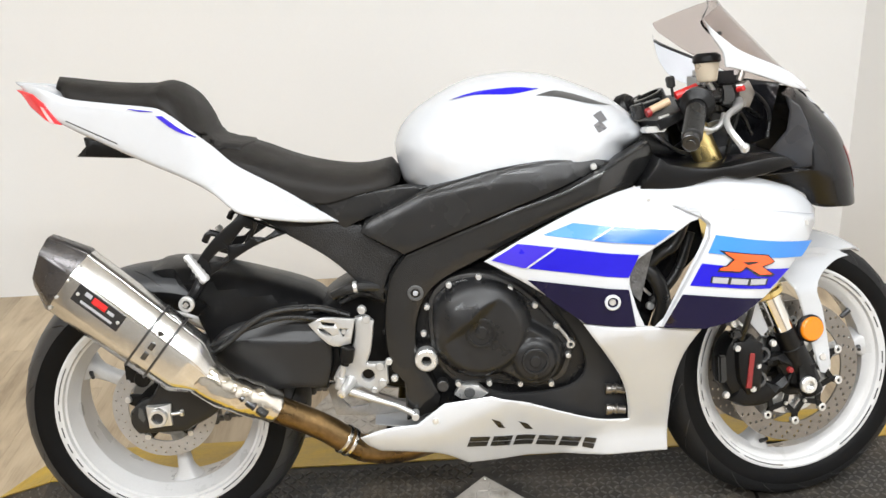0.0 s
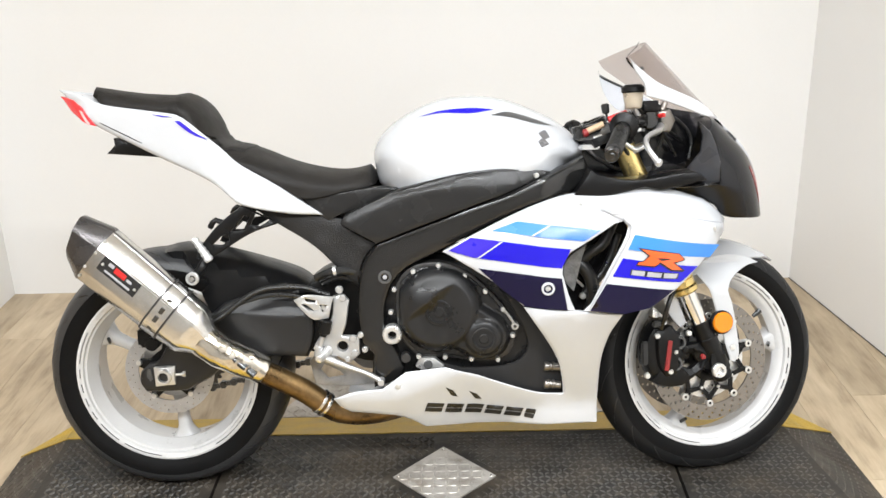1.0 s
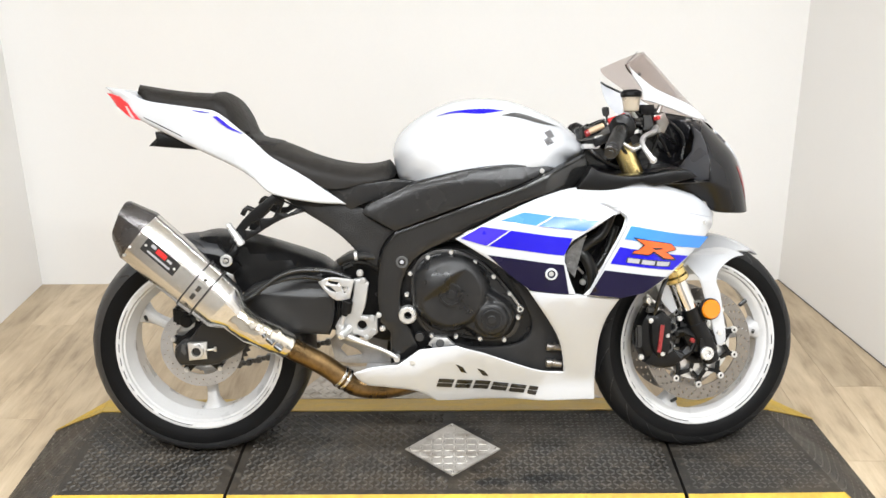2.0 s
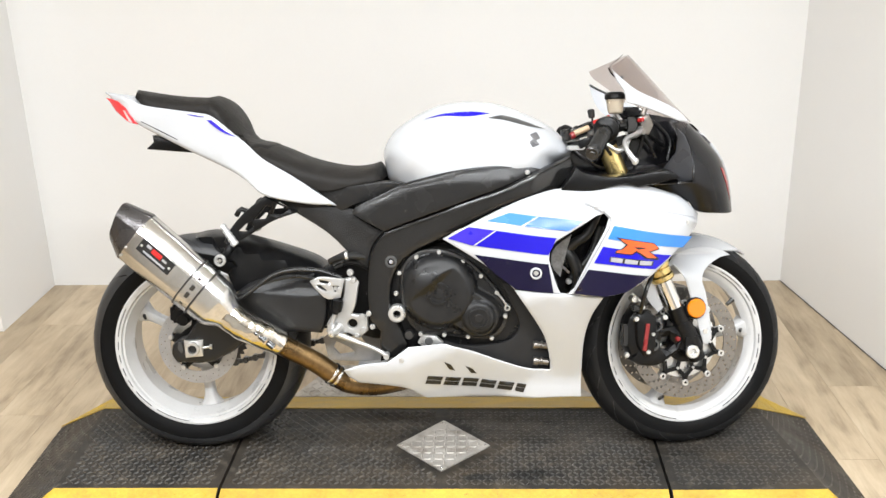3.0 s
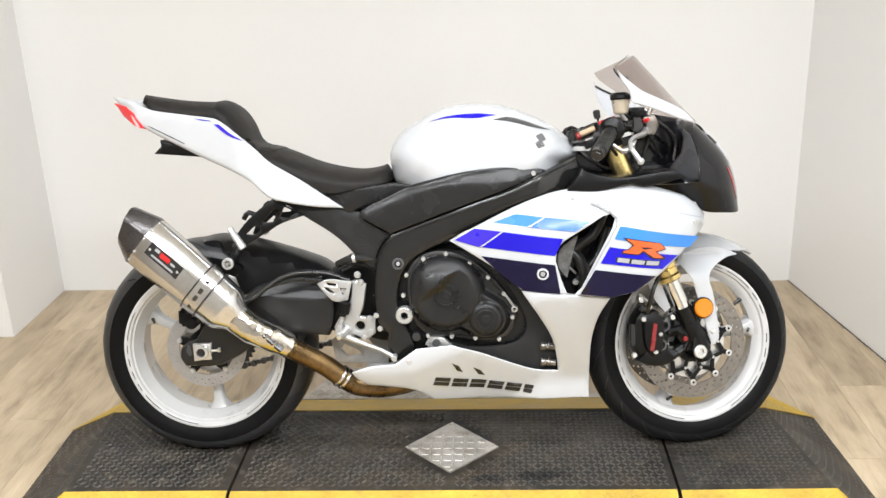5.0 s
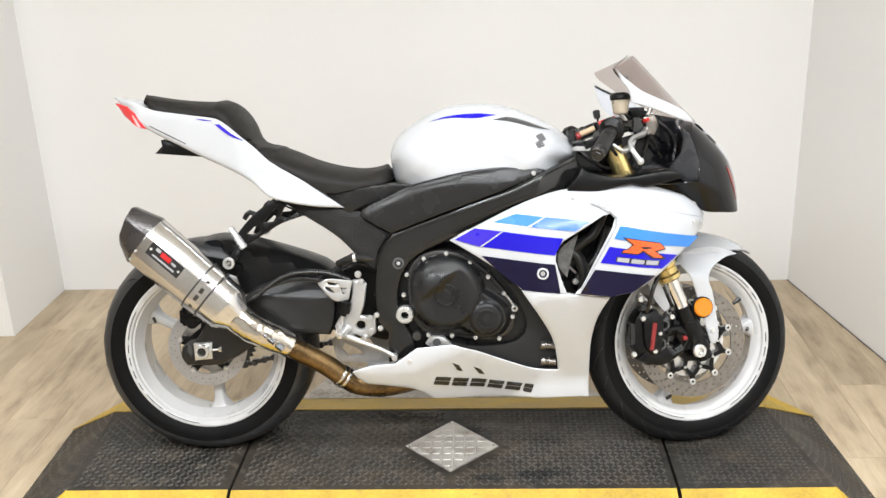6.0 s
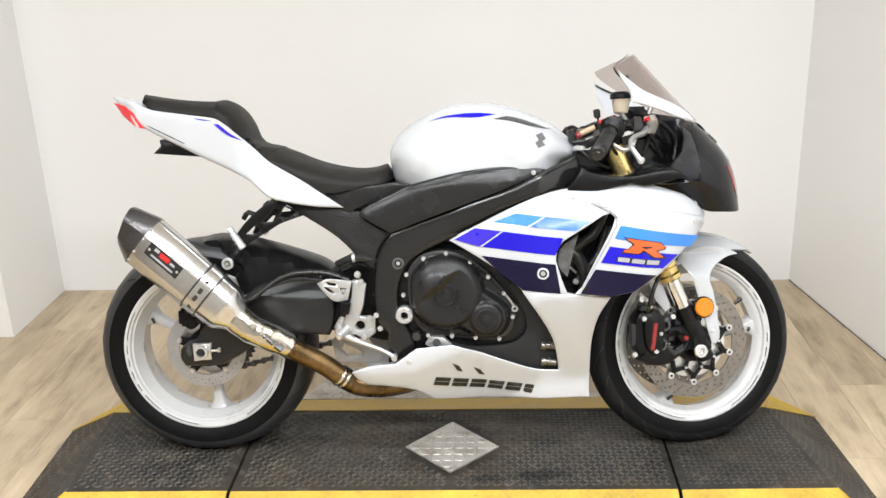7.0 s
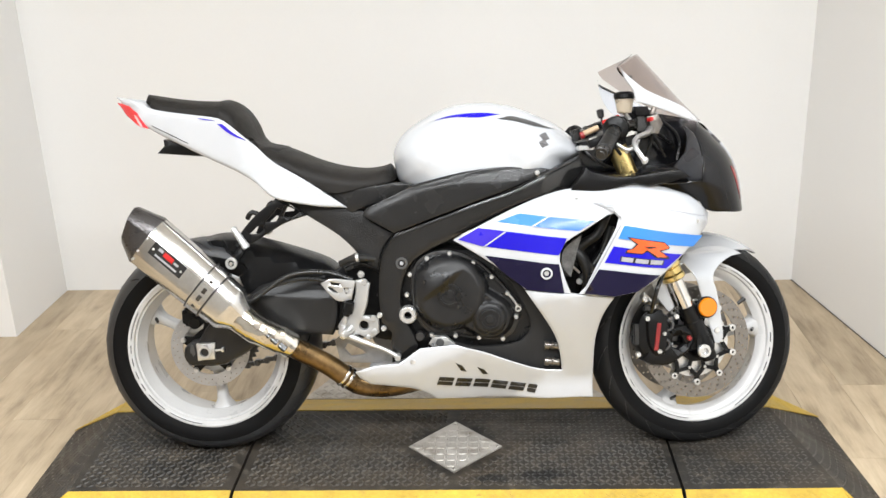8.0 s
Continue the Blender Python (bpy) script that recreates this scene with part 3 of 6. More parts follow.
tp = tagged(new("tread_plate"), "square aluminium tread plate set cornerwise in the ramp", "tread plate")
part("sheet", slab(DIA, TOP - 0.002, TOP + 0.004), ALUPLATE, tp, smooth=0)
bm = bmesh.new()
lugs(bm, [Vector((*p, TOP + 0.004)) for p in DIA], 0.0225, 0.025, 0.008, 0.0017, gap=0.0)
tagged(part("raised_tread", bm, ALUPLATE, tp, smooth=0), kind="stuff")
for px, py in DIA:
    cx, cy = 0.698 + (px - 0.698) * 0.9, -0.004 + (py + 0.004) * 0.9
    part("screw", cyl((cx, cy, TOP + 0.003), (cx, cy, TOP + 0.007), 0.004, 0.003, 8), STEEL, tp)
BP = [(0.14, 0.562), (1.2, 0.562), (1.02, 0.8), (0.25, 0.8)]
bp = tagged(new("floor_plate"), "light aluminium tread plate lying on the floor behind the ramp", "floor plate")
part("sheet", slab(BP, 0.001, 0.007), ALUPLATE, bp, smooth=0)
bm = bmesh.new()
lugs(bm, [Vector((*p, 0.007)) for p in BP], 0.026, 0.027, 0.009, 0.002, gap=0.0)
tagged(part("raised_tread", bm, ALUPLATE, bp, smooth=0), kind="stuff")

# ---- the motorcycle: x forward from the rear axle, y to its left, z up from the ground; it leans on its side stand ----
bike = tagged(new("motorcycle"), "white sport motorcycle with blue stripes leaning on its side stand", "motorcycle")
bike.matrix_world = Matrix.Translation((-0.0036, 0.0476, TOP - 0.008)) @ Matrix.Rotation(radians(0.94), 4, "Z") @ Matrix.Rotation(radians(-11.03), 4, "X")
HEAD, AXIS = Vector((1.345, 0, 0.29)), Vector((-0.4067, 0, 0.9135))
STEER = Matrix.Translation(HEAD) @ Matrix.Rotation(radians(12.2), 4, AXIS) @ Matrix.Translation(-HEAD)
LENGTHEN = Matrix.Translation((0, 0, -0.001)) @ Matrix.Diagonal((1.0044, 1, 1, 1))
AHEAD = Matrix.Translation((0.006, 0, -0.004))


def on_wheel(name, parent):
    return "wheel" in name or "wheel" in parent.name


def bit(name, bm, material, parent=bike, label="", smooth=32):
    if not on_wheel(name, parent):
        bm.transform(LENGTHEN)
        for v in bm.verts:  # the tail stands a little higher than the middle
            v.co.z += 0.010 * min(1, max(0, (v.co.z - 0.45) / 0.3)) * min(1, max(0, (0.55 - v.co.x) / 0.4))
    return part(name, bm, material, parent, label, smooth)


def turned(name, bm, material, parent=bike, label="", smooth=32):
    """A part of the front end, which is turned with the bars."""
    bm.transform(STEER if on_wheel(name, parent) else AHEAD @ STEER)
    return part(name, bm, material, parent, label, smooth)


def barwork(name, bm, material, parent=bike, label="", smooth=32):
    """A part on the bars, which stand ahead of and over the fork line."""
    bm.transform(Matrix.Translation((0.022, 0, 0.013)))
    return turned(name, bm, material, parent, label, smooth)


def bolt(parent, x, w, z, r=0.007, material=ALU, make=bit, high=0.005, name="bolt", side=-1):
    b = joined(cyl((x, side * (w - 0.004), z), (x, side * (w + high), z), r, r * 0.85, 12), cyl((x, side * (w + high * 0.5), z), (x, side * (w + high + 0.0006), z), r * 0.45, None, 6))
    return make(name, b, material, parent)


GREYK = mat("dark_grey_ring", (0.06, 0.06, 0.06), 0.4)


# wheels
def wheel(name, make, centre, R, half, lip, spokes, tyre_label, crown):
    cx, cz = centre
    k = half / 0.095
    rim = [(0.2325, -lip), (0.2325, -lip + 0.010), (0.219, -lip + 0.016), (0.207, -lip * 0.5), (0.207, 0), (0.209, lip * 0.5), (0.219, lip - 0.016), (0.2325, lip - 0.010), (0.2325, lip), (0.226, lip + 0.002), (0.215, lip - 0.002), (0.2125, lip - 0.010), (0.2075, lip - 0.011), (0.203, lip * 0.7), (0.199, lip * 0.36), (0.196, 0), (0.191, -lip * 0.30), (0.190, -lip * 0.46), (0.2005, -lip * 0.68), (0.2075, -lip + 0.011), (0.2125, -lip + 0.010), (0.215, -lip + 0.002), (0.226, -lip - 0.002)]
    arms = []
    for a in spokes:
        a = radians(a)
        d, t = Vector((math.cos(a), 0, math.sin(a))), Vector((-math.sin(a), 0, math.cos(a)))
        rows = []
        for r, wd, th in ((0.028, 0.030, 0.030), (0.06, 0.022, 0.026), (0.1, 0.0145, 0.021), (0.14, 0.0135, 0.019), (0.165, 0.0155, 0.021), (0.18, 0.022, 0.026), (0.196, 0.036, 0.032)):
            c = Vector((cx, 0, cz)) + d * r
            rows.append([c + t * (wd * math.copysign(abs(math.cos(q)) ** 0.55, math.cos(q))) + Vector((0, 1, 0)) * (th * math.copysign(abs(math.sin(q)) ** 0.55, math.sin(q))) for q in [2 * math.pi * i / 16 for i in range(16)]])
        arms.append(grid(rows, True, True))
    hub = lathe([(0.02, -0.055), (0.036, -0.055), (0.044, -0.03), (0.05, 0), (0.044, 0.03), (0.036, 0.055), (0.02, 0.055)], (cx, 0, cz), 40)
    w = make(name, joined(hub, *arms), WHITE_RIM, bike, "white three-spoke cast wheel")
    make("rim", lathe(rim, (cx, 0, cz), 128), WHITE_RIM, w)
    side = [(0.221, 0.070), (0.231, 0.085), (0.248, 0.0925), (0.262, 0.0945), (0.270, 0.0935)]
    ct = [(0.270, 0.0942), (0.279, 0.0905), (0.288, 0.083), (0.297, 0.070), (0.306, 0.045), (0.3105, 0.02), (0.311, 0)]
    f = lambda r: 0.2315 + (r - 0.2315) * (R - 0.2315) / (0.311 - 0.2315)
    s1 = [(f(r), o * k) for r, o in side]
    c1 = [(f(r), o * k) for r, o in ct]
    make("tyre", lathe([(r, -o) for r, o in s1] + [(f(0.27), 0)] + [(r, o) for r, o in s1[::-1]], (cx, 0, cz), 128), RUBBER, w, tyre_label)
    make("tread", lathe([(r, -o) for r, o in c1] + [(r, o) for r, o in c1[-2::-1]] + [(f(0.272), 0.05 * k), (f(0.272), -0.05 * k)], (cx, 0, cz), 128), crown, w, "grey-black worn tread")
    # rim tape: short dark dashes and long arcs along the lip
    for a0, a1 in ((150, 172), (176, 182), (186, 192), (196, 202), (206, 212), (216, 232), (236, 262), (300, 330), (334, 341), (345, 352), (356, 363), (18, 25), (29, 36), (40, 62), (66, 92)):
        rows = []
        for i in range(9):
            a = radians(a0 + (a1 - a0) * i / 8)
            rows.append([(cx + r * math.cos(a), -lip + o, cz + r * math.sin(a)) for r, o in ((0.2208, -0.0019), (0.2222, -0.0027), (0.2222, 0.0), (0.2208, 0.002))])
        make("rim_tape", grid(rows, True, True), INK, w)
    for i, a in enumerate(spokes[:2]):
        a = radians(a + 7 * (i == 9))
        p = Vector((cx + 0.18 * math.cos(a), -0.028, cz + 0.18 * math.sin(a)))
        make("valve", cyl(p, p + Vector((-0.012 * math.cos(a), -0.02, -0.012 * math.sin(a))), 0.005, 0.004, 10), INK, w)
    return w


def ring_disc(cx, cz, w, ro, ri, thick, holes, hole_r, side=-1):
    hs = []
    for n, r, ph in holes:
        for i in range(n):
            a = 2 * math.pi * (i + ph) / n
            hs.append([(cx + r * math.cos(a) + hole_r * math.cos(q), cz + r * math.sin(a) + hole_r * math.sin(q)) for q in [2 * math.pi * j / 6 for j in range(6)]])
    circ = lambda r, n: [(cx + r * math.cos(2 * math.pi * j / n), cz + r * math.sin(2 * math.pi * j / n)) for j in range(n)]
    return plate(circ(ro, 64), w, thick, [circ(ri, 48), *hs], step=0.03, side=side)


def grooves(make, w, centre, R, half, n, k):
    """Curved sipes cut across the tread on the near and far shoulder."""
    prof = [(0.2740, 0.0930), (0.284, 0.0872), (0.297, 0.070), (0.306, 0.045)]
    for i in range(n):
        for sd in (-1, 1):
            a0 = 2 * math.pi * (i + (0.5 if sd > 0 else 0)) / n
            rows = []
            for j in range(9):
                s = j / 8
                q = s * (len(prof) - 1)
                m = min(int(q), len(prof) - 2)
                r = prof[m][0] + (prof[m + 1][0] - prof[m][0]) * (q - m)
                o = prof[m][1] + (prof[m + 1][1] - prof[m][1]) * (q - m)
                r = 0.2315 + (r - 0.2315) * (R - 0.2315) / 0.0795
                a = a0 + 0.24 * s**1.4
                wd = 0.0022 * math.sin(math.pi * (0.12 + 0.76 * s))
                p = lambda aa, lift: (centre[0] + (r + lift) * math.cos(aa), sd * (o * half / 0.095 + lift * 0.8), centre[1] + (r + lift) * math.sin(aa))
                rows.append([p(a - wd / r, 0.0008), p(a + wd / r, 0.0008), p(a + wd / r, -0.002), p(a - wd / r, -0.002)])
            make("tread_groove", grid(rows, True, True), INK, w)


RW, FW = (0.006, 0.3034), (1.382, 0.2875)
rear = wheel("rear_wheel", bit, RW, 0.311, 0.095, 0.084, (154, 34, 274), "black rubber rear tyre", TREAD)
front = wheel("front_wheel", turned, FW, 0.299, 0.06, 0.052, (247, 7, 127), "black rubber front tyre", TREAD_DARK)
grooves(bit, rear, RW, 0.311, 0.095, 22, 1)
grooves(turned, front, FW, 0.299, 0.06, 20, 1)
bit("brake_disc", ring_disc(*RW, 0.062, 0.114, 0.08, 0.005, [(30, 0.106, 0), (30, 0.095, 0.5)], 0.0024), DISC_REAR, rear, "drilled steel brake disc")
ray = lambda c, r, deg: (c[0] + r * math.cos(radians(deg)), c[1] + r * math.sin(radians(deg)))
bit("disc_carrier", plate([ray(RW, r, 72 * i + a) for i in range(5) for r, a in ((0.086, 14), (0.086, 26), (0.058, 36), (0.056, 56), (0.058, 76))], 0.06, 0.008, [[ray(RW, 0.03, 15 * i) for i in range(24)]], 0.02, 0.002, rounded=False), BLACK, rear)
for i in range(5):
    q = ray(RW, 0.08, 72 * i + 20)
    bolt(rear, q[0], 0.062, q[1], 0.008, ALU, high=0.004)
bit("hub_flange", lathe([(0.02, -0.03), (0.078, -0.028), (0.078, -0.018), (0.02, -0.012)], (RW[0], 0, RW[1]), 48), ALU, rear, "bare metal hub flange")
for sd in (-1, 1):
    d = turned("brake_disc", ring_disc(FW[0] - 0.010, FW[1], 0.068, 0.157, 0.118, 0.005, [(32, 0.150, 0), (32, 0.140, 0.33), (32, 0.129, 0.66)], 0.0032, sd), DISC, front, "large drilled steel brake disc")
    fc = (FW[0] - 0.010, FW[1])
    spider, wins = [], [[ray(fc, 0.03, 18 * k) for k in range(20)]]
    for i in range(10):
        a = 36 * i + 18
        spider += [ray(fc, 0.116, a - 2.9), ray(fc, 0.116, a + 2.9), ray(fc, 0.098, a + 4), ray(fc, 0.080, a + 18), ray(fc, 0.098, a + 32)]
        wins.append([ray(fc, 0.088, a), ray(fc, 0.072, a + 14), ray(fc, 0.055, a + 13), ray(fc, 0.055, a - 13), ray(fc, 0.072, a - 14)])
    bosses = [ray(fc, 0.074, 36 * i) for i in range(10)]
    turned("disc_carrier", plate(spider, 0.073, 0.007, wins, 0.02, 0.0015, sd, rounded=False), BLACK, front, "black honeycomb disc carrier")
    for q in bosses:
        bolt(front, q[0], 0.072, q[1], 0.0048, ALU, turned, 0.004, side=sd)
    turned("hub_flange", lathe([(0.03, sd * 0.050), (0.10, sd * 0.050), (0.10, sd * 0.056), (0.03, sd * 0.058)], (fc[0], 0, fc[1]), 48), ALU, front, "bare metal hub flange")
    for i in range(10):
        q = ray(fc, 0.113, 36 * i + 18)
        turned("disc_bobbin", pipe((q[0], sd * 0.06, q[1]), (q[0], sd * 0.074, q[1]), 0.0095, 0.0040, 16), ALU, front)

# front end
fx = lambda z: 1.335 - (z - 0.371) * 0.432
for sd in (-1, 1):
    y = sd * 0.105
    fork = turned("fork_leg", joined(cyl((fx(0.272), y, 0.272), (fx(0.36), y, 0.36), 0.028, 0.026, 24), cyl((fx(0.25), y, 0.25), (fx(0.40), y, 0.40), 0.024, None, 24)), BLACK, bike, "black fork leg with polished inner tube and gold outer tube")
    turned("inner_tube", cyl((fx(0.36), y, 0.36), (fx(0.50), y, 0.50), 0.0215, None, 28), FORKCHROME, fork)
    turned("outer_tube", joined(cyl((fx(0.475), y, 0.475), (fx(0.492), y, 0.492), 0.0325, None, 28), cyl((fx(0.49), y, 0.49), (fx(0.51), y, 0.51), 0.0295, None, 28), cyl((fx(0.508), y, 0.508), (fx(0.528), y, 0.528), 0.0325, None, 28), cyl((fx(0.52), y, 0.52), (fx(0.85), y, 0.85), 0.027, None, 28)), GOLD, fork, "gold anodised fork tube")
    turned("fork_cap", joined(cyl((fx(0.84), y, 0.84), (fx(0.885), y, 0.885), 0.029, 0.027, 28), cyl((fx(0.88), y, 0.88), (fx(0.90), y, 0.90), 0.012, None, 8)), BLACK, fork)
    turned("axle_clamp", joined(box(1.330, 1.390, y - 0.026, y + 0.026, 0.268, 0.330, 0.012)), BLACK, fork)
    turned("axle_nut", joined(pipe((1.360, y + sd * 0.024, 0.277), (1.360, y + sd * 0.036, 0.277), 0.0185, 0.010), cyl((1.360, y + sd * 0.02, 0.277), (1.360, y + sd * 0.028, 0.277), 0.011)), ALU, fork)
turned("front_axle", cyl((FW[0], -0.08, FW[1] - 0.004), (FW[0], 0.08, FW[1] - 0.004), 0.013), ALU, front)
for sd in (-1, 1):
    cal = turned("brake_caliper", plate([(1.172, 0.322), (1.184, 0.376), (1.206, 0.400), (1.250, 0.393), (1.276, 0.351), (1.278, 0.297), (1.262, 0.256), (1.196, 0.265), (1.180, 0.292)], 0.118, 0.05, step=0.02, edge=0.012, side=sd, corner=30), BLACK, bike, "black radial brake caliper with red mark")
    turned("caliper_bridge", plate([(1.20, 0.385), (1.235, 0.395), (1.265, 0.375), (1.255, 0.275), (1.225, 0.268), (1.205, 0.30)], 0.131, 0.03, step=0.02, edge=0.01, side=sd), BLACK, cal)
    turned("caliper_arm", plate([(1.188, 0.259), (1.218, 0.243), (1.267, 0.241), (1.295, 0.256), (1.325, 0.275), (1.345, 0.290), (1.345, 0.313), (1.319, 0.346), (1.278, 0.345), (1.228, 0.309)], 0.122, 0.03, [[(1.272, 0.290), (1.296, 0.282), (1.318, 0.297), (1.304, 0.322), (1.280, 0.318)]], step=0.02, edge=0.01, side=sd), BLACK, cal)
    turned("caliper_pad", box(1.165, 1.185, sd * 0.105 - 0.012, sd * 0.105 + 0.012, 0.30, 0.36, 0.004), SATIN, cal)
    turned("pad_pin", box(1.19, 1.215, sd * 0.12 - 0.01, sd * 0.12 + 0.01, 0.395, 0.412, 0.004), SATIN, cal)
    turned("banjo_union", joined(cyl((1.20, sd * 0.10, 0.428), (1.20, sd * 0.125, 0.428), 0.010), cyl((1.222, sd * 0.10, 0.405), (1.222, sd * 0.12, 0.405), 0.008), cyl((1.196, sd * 0.11, 0.442), (1.226, sd * 0.11, 0.412), 0.005)), ALU, cal)
    turned("piston_cap", joined(pipe((1.262, sd * 0.11, 0.352), (1.262, sd * 0.126, 0.352), 0.017, 0.011), pipe((1.252, sd * 0.11, 0.300), (1.252, sd * 0.126, 0.300), 0.017, 0.011)), GREYK, cal)
    turned("mark", plate([(1.228, 0.362), (1.239, 0.360), (1.228, 0.286), (1.217, 0.288)], 0.1335, 0.004, rounded=False, side=sd), DRED, cal, "red bar mark")
    for bx, bz in ((1.202, 0.374), (1.285, 0.375), (1.174, 0.277), (1.235, 0.283), (1.248, 0.331), (1.275, 0.335)):
        bolt(cal, bx, 0.126, bz, 0.008, ALU if bz != 0.335 else BLACK, turned, side=sd)
    turned("brake_hose", tube([(1.215, sd * 0.12, 0.39), (1.22, sd * 0.15, 0.45), (1.255, sd * 0.12, 0.52), (1.22, sd * 0.10, 0.60), (1.18, sd * 0.08, 0.72)], 0.006, 8), HOSE, cal)
bolt(bike, 1.318, 0.134, 0.315, 0.007, DRED, turned)
FENDW = lambda x, z: 0.075 + (0.045 if z < 0.48 else 0.045 * max(0, 1 - (z - 0.48) / 0.06))
FENDER = [(1.300, 0.508), (1.345, 0.548), (1.416, 0.562), (1.470, 0.552), (1.500, 0.535), (1.469, 0.530), (1.436, 0.515), (1.406, 0.493), (1.396, 0.474), (1.405, 0.447), (1.414, 0.400), (1.424, 0.308), (1.412, 0.292), (1.400, 0.296), (1.384, 0.347), (1.360, 0.434), (1.345, 0.481), (1.324, 0.515)]
fen = turned("front_fender", plate(FENDER, FENDW, 0.004, step=0.015, edge=0.006), WHITE, bike, "white front mudguard")
turned("fender_side", plate(FENDER, FENDW, 0.004, step=0.015, edge=0.006, side=1), WHITE, fen)
rows = []
for i in range(31):
    deg = 51 + (128 - 51) * i / 30
    a, wide = radians(deg), level(deg, [(51, 0.006), (61, 0.046), (75, 0.076)])
    us = [j / 8 - 1 for j in range(17)]
    row = []
    for lay, order in ((0, us), (1, us[::-1])):
        for u in order:
            r = 0.312 - 0.004 * lay - 0.045 * (wide / 0.072) ** 2 * abs(u) ** 2.2
            row.append((FW[0] + r * math.cos(a), u * (wide - 0.003 * lay * wide / 0.072), FW[1] + r * math.sin(a)))
    rows.append(row)
turned("fender_top", grid(rows, True, True), WHITE, fen)
bolt(fen, 1.404, 0.120, 0.33, 0.009, ALU, turned, high=0.003)
turned("rear_strut", plate([(1.226, 0.474), (1.260, 0.482), (1.292, 0.398), (1.276, 0.385), (1.246, 0.420)], 0.10, 0.006, (), 0.02, 0.003), WHITE, fen)
turned("valve_stem", cyl((FW[0] + 0.165 * math.cos(0.62), -0.03, FW[1] + 0.165 * math.sin(0.62)), (FW[0] + 0.19 * math.cos(0.62), -0.03, FW[1] + 0.19 * math.sin(0.62)), 0.005, 0.007, 10), INK, front)
refl = turned("reflector", joined(cyl((1.375, -0.118, 0.396), (1.375, -0.134, 0.396), 0.0275, 0.026, 40)), AMBER, bike, "round amber side reflector")
turned("reflector_back", cyl((1.375, -0.112, 0.396), (1.375, -0.1275, 0.396), 0.030, None, 40), BLACK, refl)

# body panels
def fair_w(x, z):
    """Half the body's width: full above the crease, tucked in towards the belly below it."""
    crease = level(x, [(0.60, 0.268), (0.73, 0.322), (0.95, 0.47)])
    tuck = min(0.42 * max(0, crease - z), 0.105)
    return 0.255 - min(0.05, 0.3 * max(0, 0.95 - x)) - 2.6 * max(0, x - 1.18) ** 2 - tuck - 4 * max(0, z - 0.62) ** 2


fair_b = lambda x, z: fair_w(x, z) + 0.012
FAIR = [(0.710, 0.619), (0.784, 0.657), (0.858, 0.694), (0.931, 0.725), (1.005, 0.745), (1.093, 0.750), (1.175, 0.766), (1.254, 0.747), (1.331, 0.721), (1.362, 0.699), (1.392, 0.667), (1.387, 0.639), (1.363, 0.614), (1.290, 0.552), (1.236, 0.510), (1.185, 0.480), (1.128, 0.468), (0.999, 0.480), (0.895, 0.490), (0.855, 0.526), (0.783, 0.573)]
VENT = [(1.108, 0.679), (1.127, 0.684), (1.138, 0.673), (1.131, 0.651), (1.094, 0.580), (1.051, 0.495), (1.033, 0.478), (1.013, 0.481), (0.999, 0.517), (0.985, 0.567), (0.988, 0.599), (1.004, 0.616), (1.057, 0.648)]
FAIR_B = [(1.078, 0.712), (1.172, 0.701), (1.274, 0.687), (1.379, 0.661), (1.380, 0.641), (1.359, 0.616), (1.288, 0.555), (1.234, 0.513), (1.184, 0.483), (1.127, 0.470), (1.044, 0.480), (1.092, 0.567), (1.138, 0.652), (1.141, 0.674), (1.126, 0.688)]
BELLY = [(0.437, 0.263), (0.488, 0.279), (0.557, 0.285), (0.588, 0.308), (0.614, 0.326), (0.710, 0.335), (0.773, 0.313), (0.860, 0.278), (0.935, 0.253), (0.995, 0.249), (0.992, 0.285), (0.978, 0.347), (0.942, 0.416), (0.896, 0.487), (0.999, 0.479), (1.125, 0.466), (1.097, 0.412), (1.082, 0.344), (1.080, 0.256), (1.080, 0.167), (0.860, 0.163), (0.657, 0.169), (0.605, 0.203), (0.552, 0.214), (0.476, 0.224), (0.450, 0.243)]
STRIPE_SKY = [(0.885, 0.688), (1.076, 0.667), (1.035, 0.643), (0.826, 0.666)]
STRIPE_BLUE = [(0.777, 0.650), (1.004, 0.625), (0.983, 0.581), (0.784, 0.602), (0.724, 0.621)]
STRIPE_NAVY = [(0.793, 0.577), (0.983, 0.557), (0.996, 0.481), (0.899, 0.490), (0.845, 0.530)]
STRIPE_SKY_B = [(1.149, 0.656), (1.366, 0.613), (1.336, 0.588), (1.133, 0.623)]
STRIPE_SKY_R = [(0.955, 0.680), (1.076, 0.667), (1.035, 0.643), (0.914, 0.656)]
STRIPE_BLUE_L = [(0.777, 0.650), (0.846, 0.642), (0.790, 0.6015), (0.784, 0.602), (0.724, 0.621)]
STRIPE_BLUE_B = [(1.121, 0.603), (1.302, 0.572), (1.257, 0.540), (1.098, 0.561)]
STRIPE_NAVY_B = [(1.084, 0.544), (1.241, 0.523), (1.183, 0.484), (1.126, 0.472), (1.046, 0.481)]
MARK_EDGE = [(1.154, 0.627), (1.198, 0.619), (1.252, 0.609), (1.267, 0.593), (1.263, 0.590), (1.243, 0.586), (1.267, 0.567), (1.261, 0.564), (1.230, 0.569), (1.206, 0.587), (1.199, 0.583), (1.193, 0.580), (1.150, 0.585), (1.154, 0.593), (1.167, 0.596), (1.179, 0.607)]
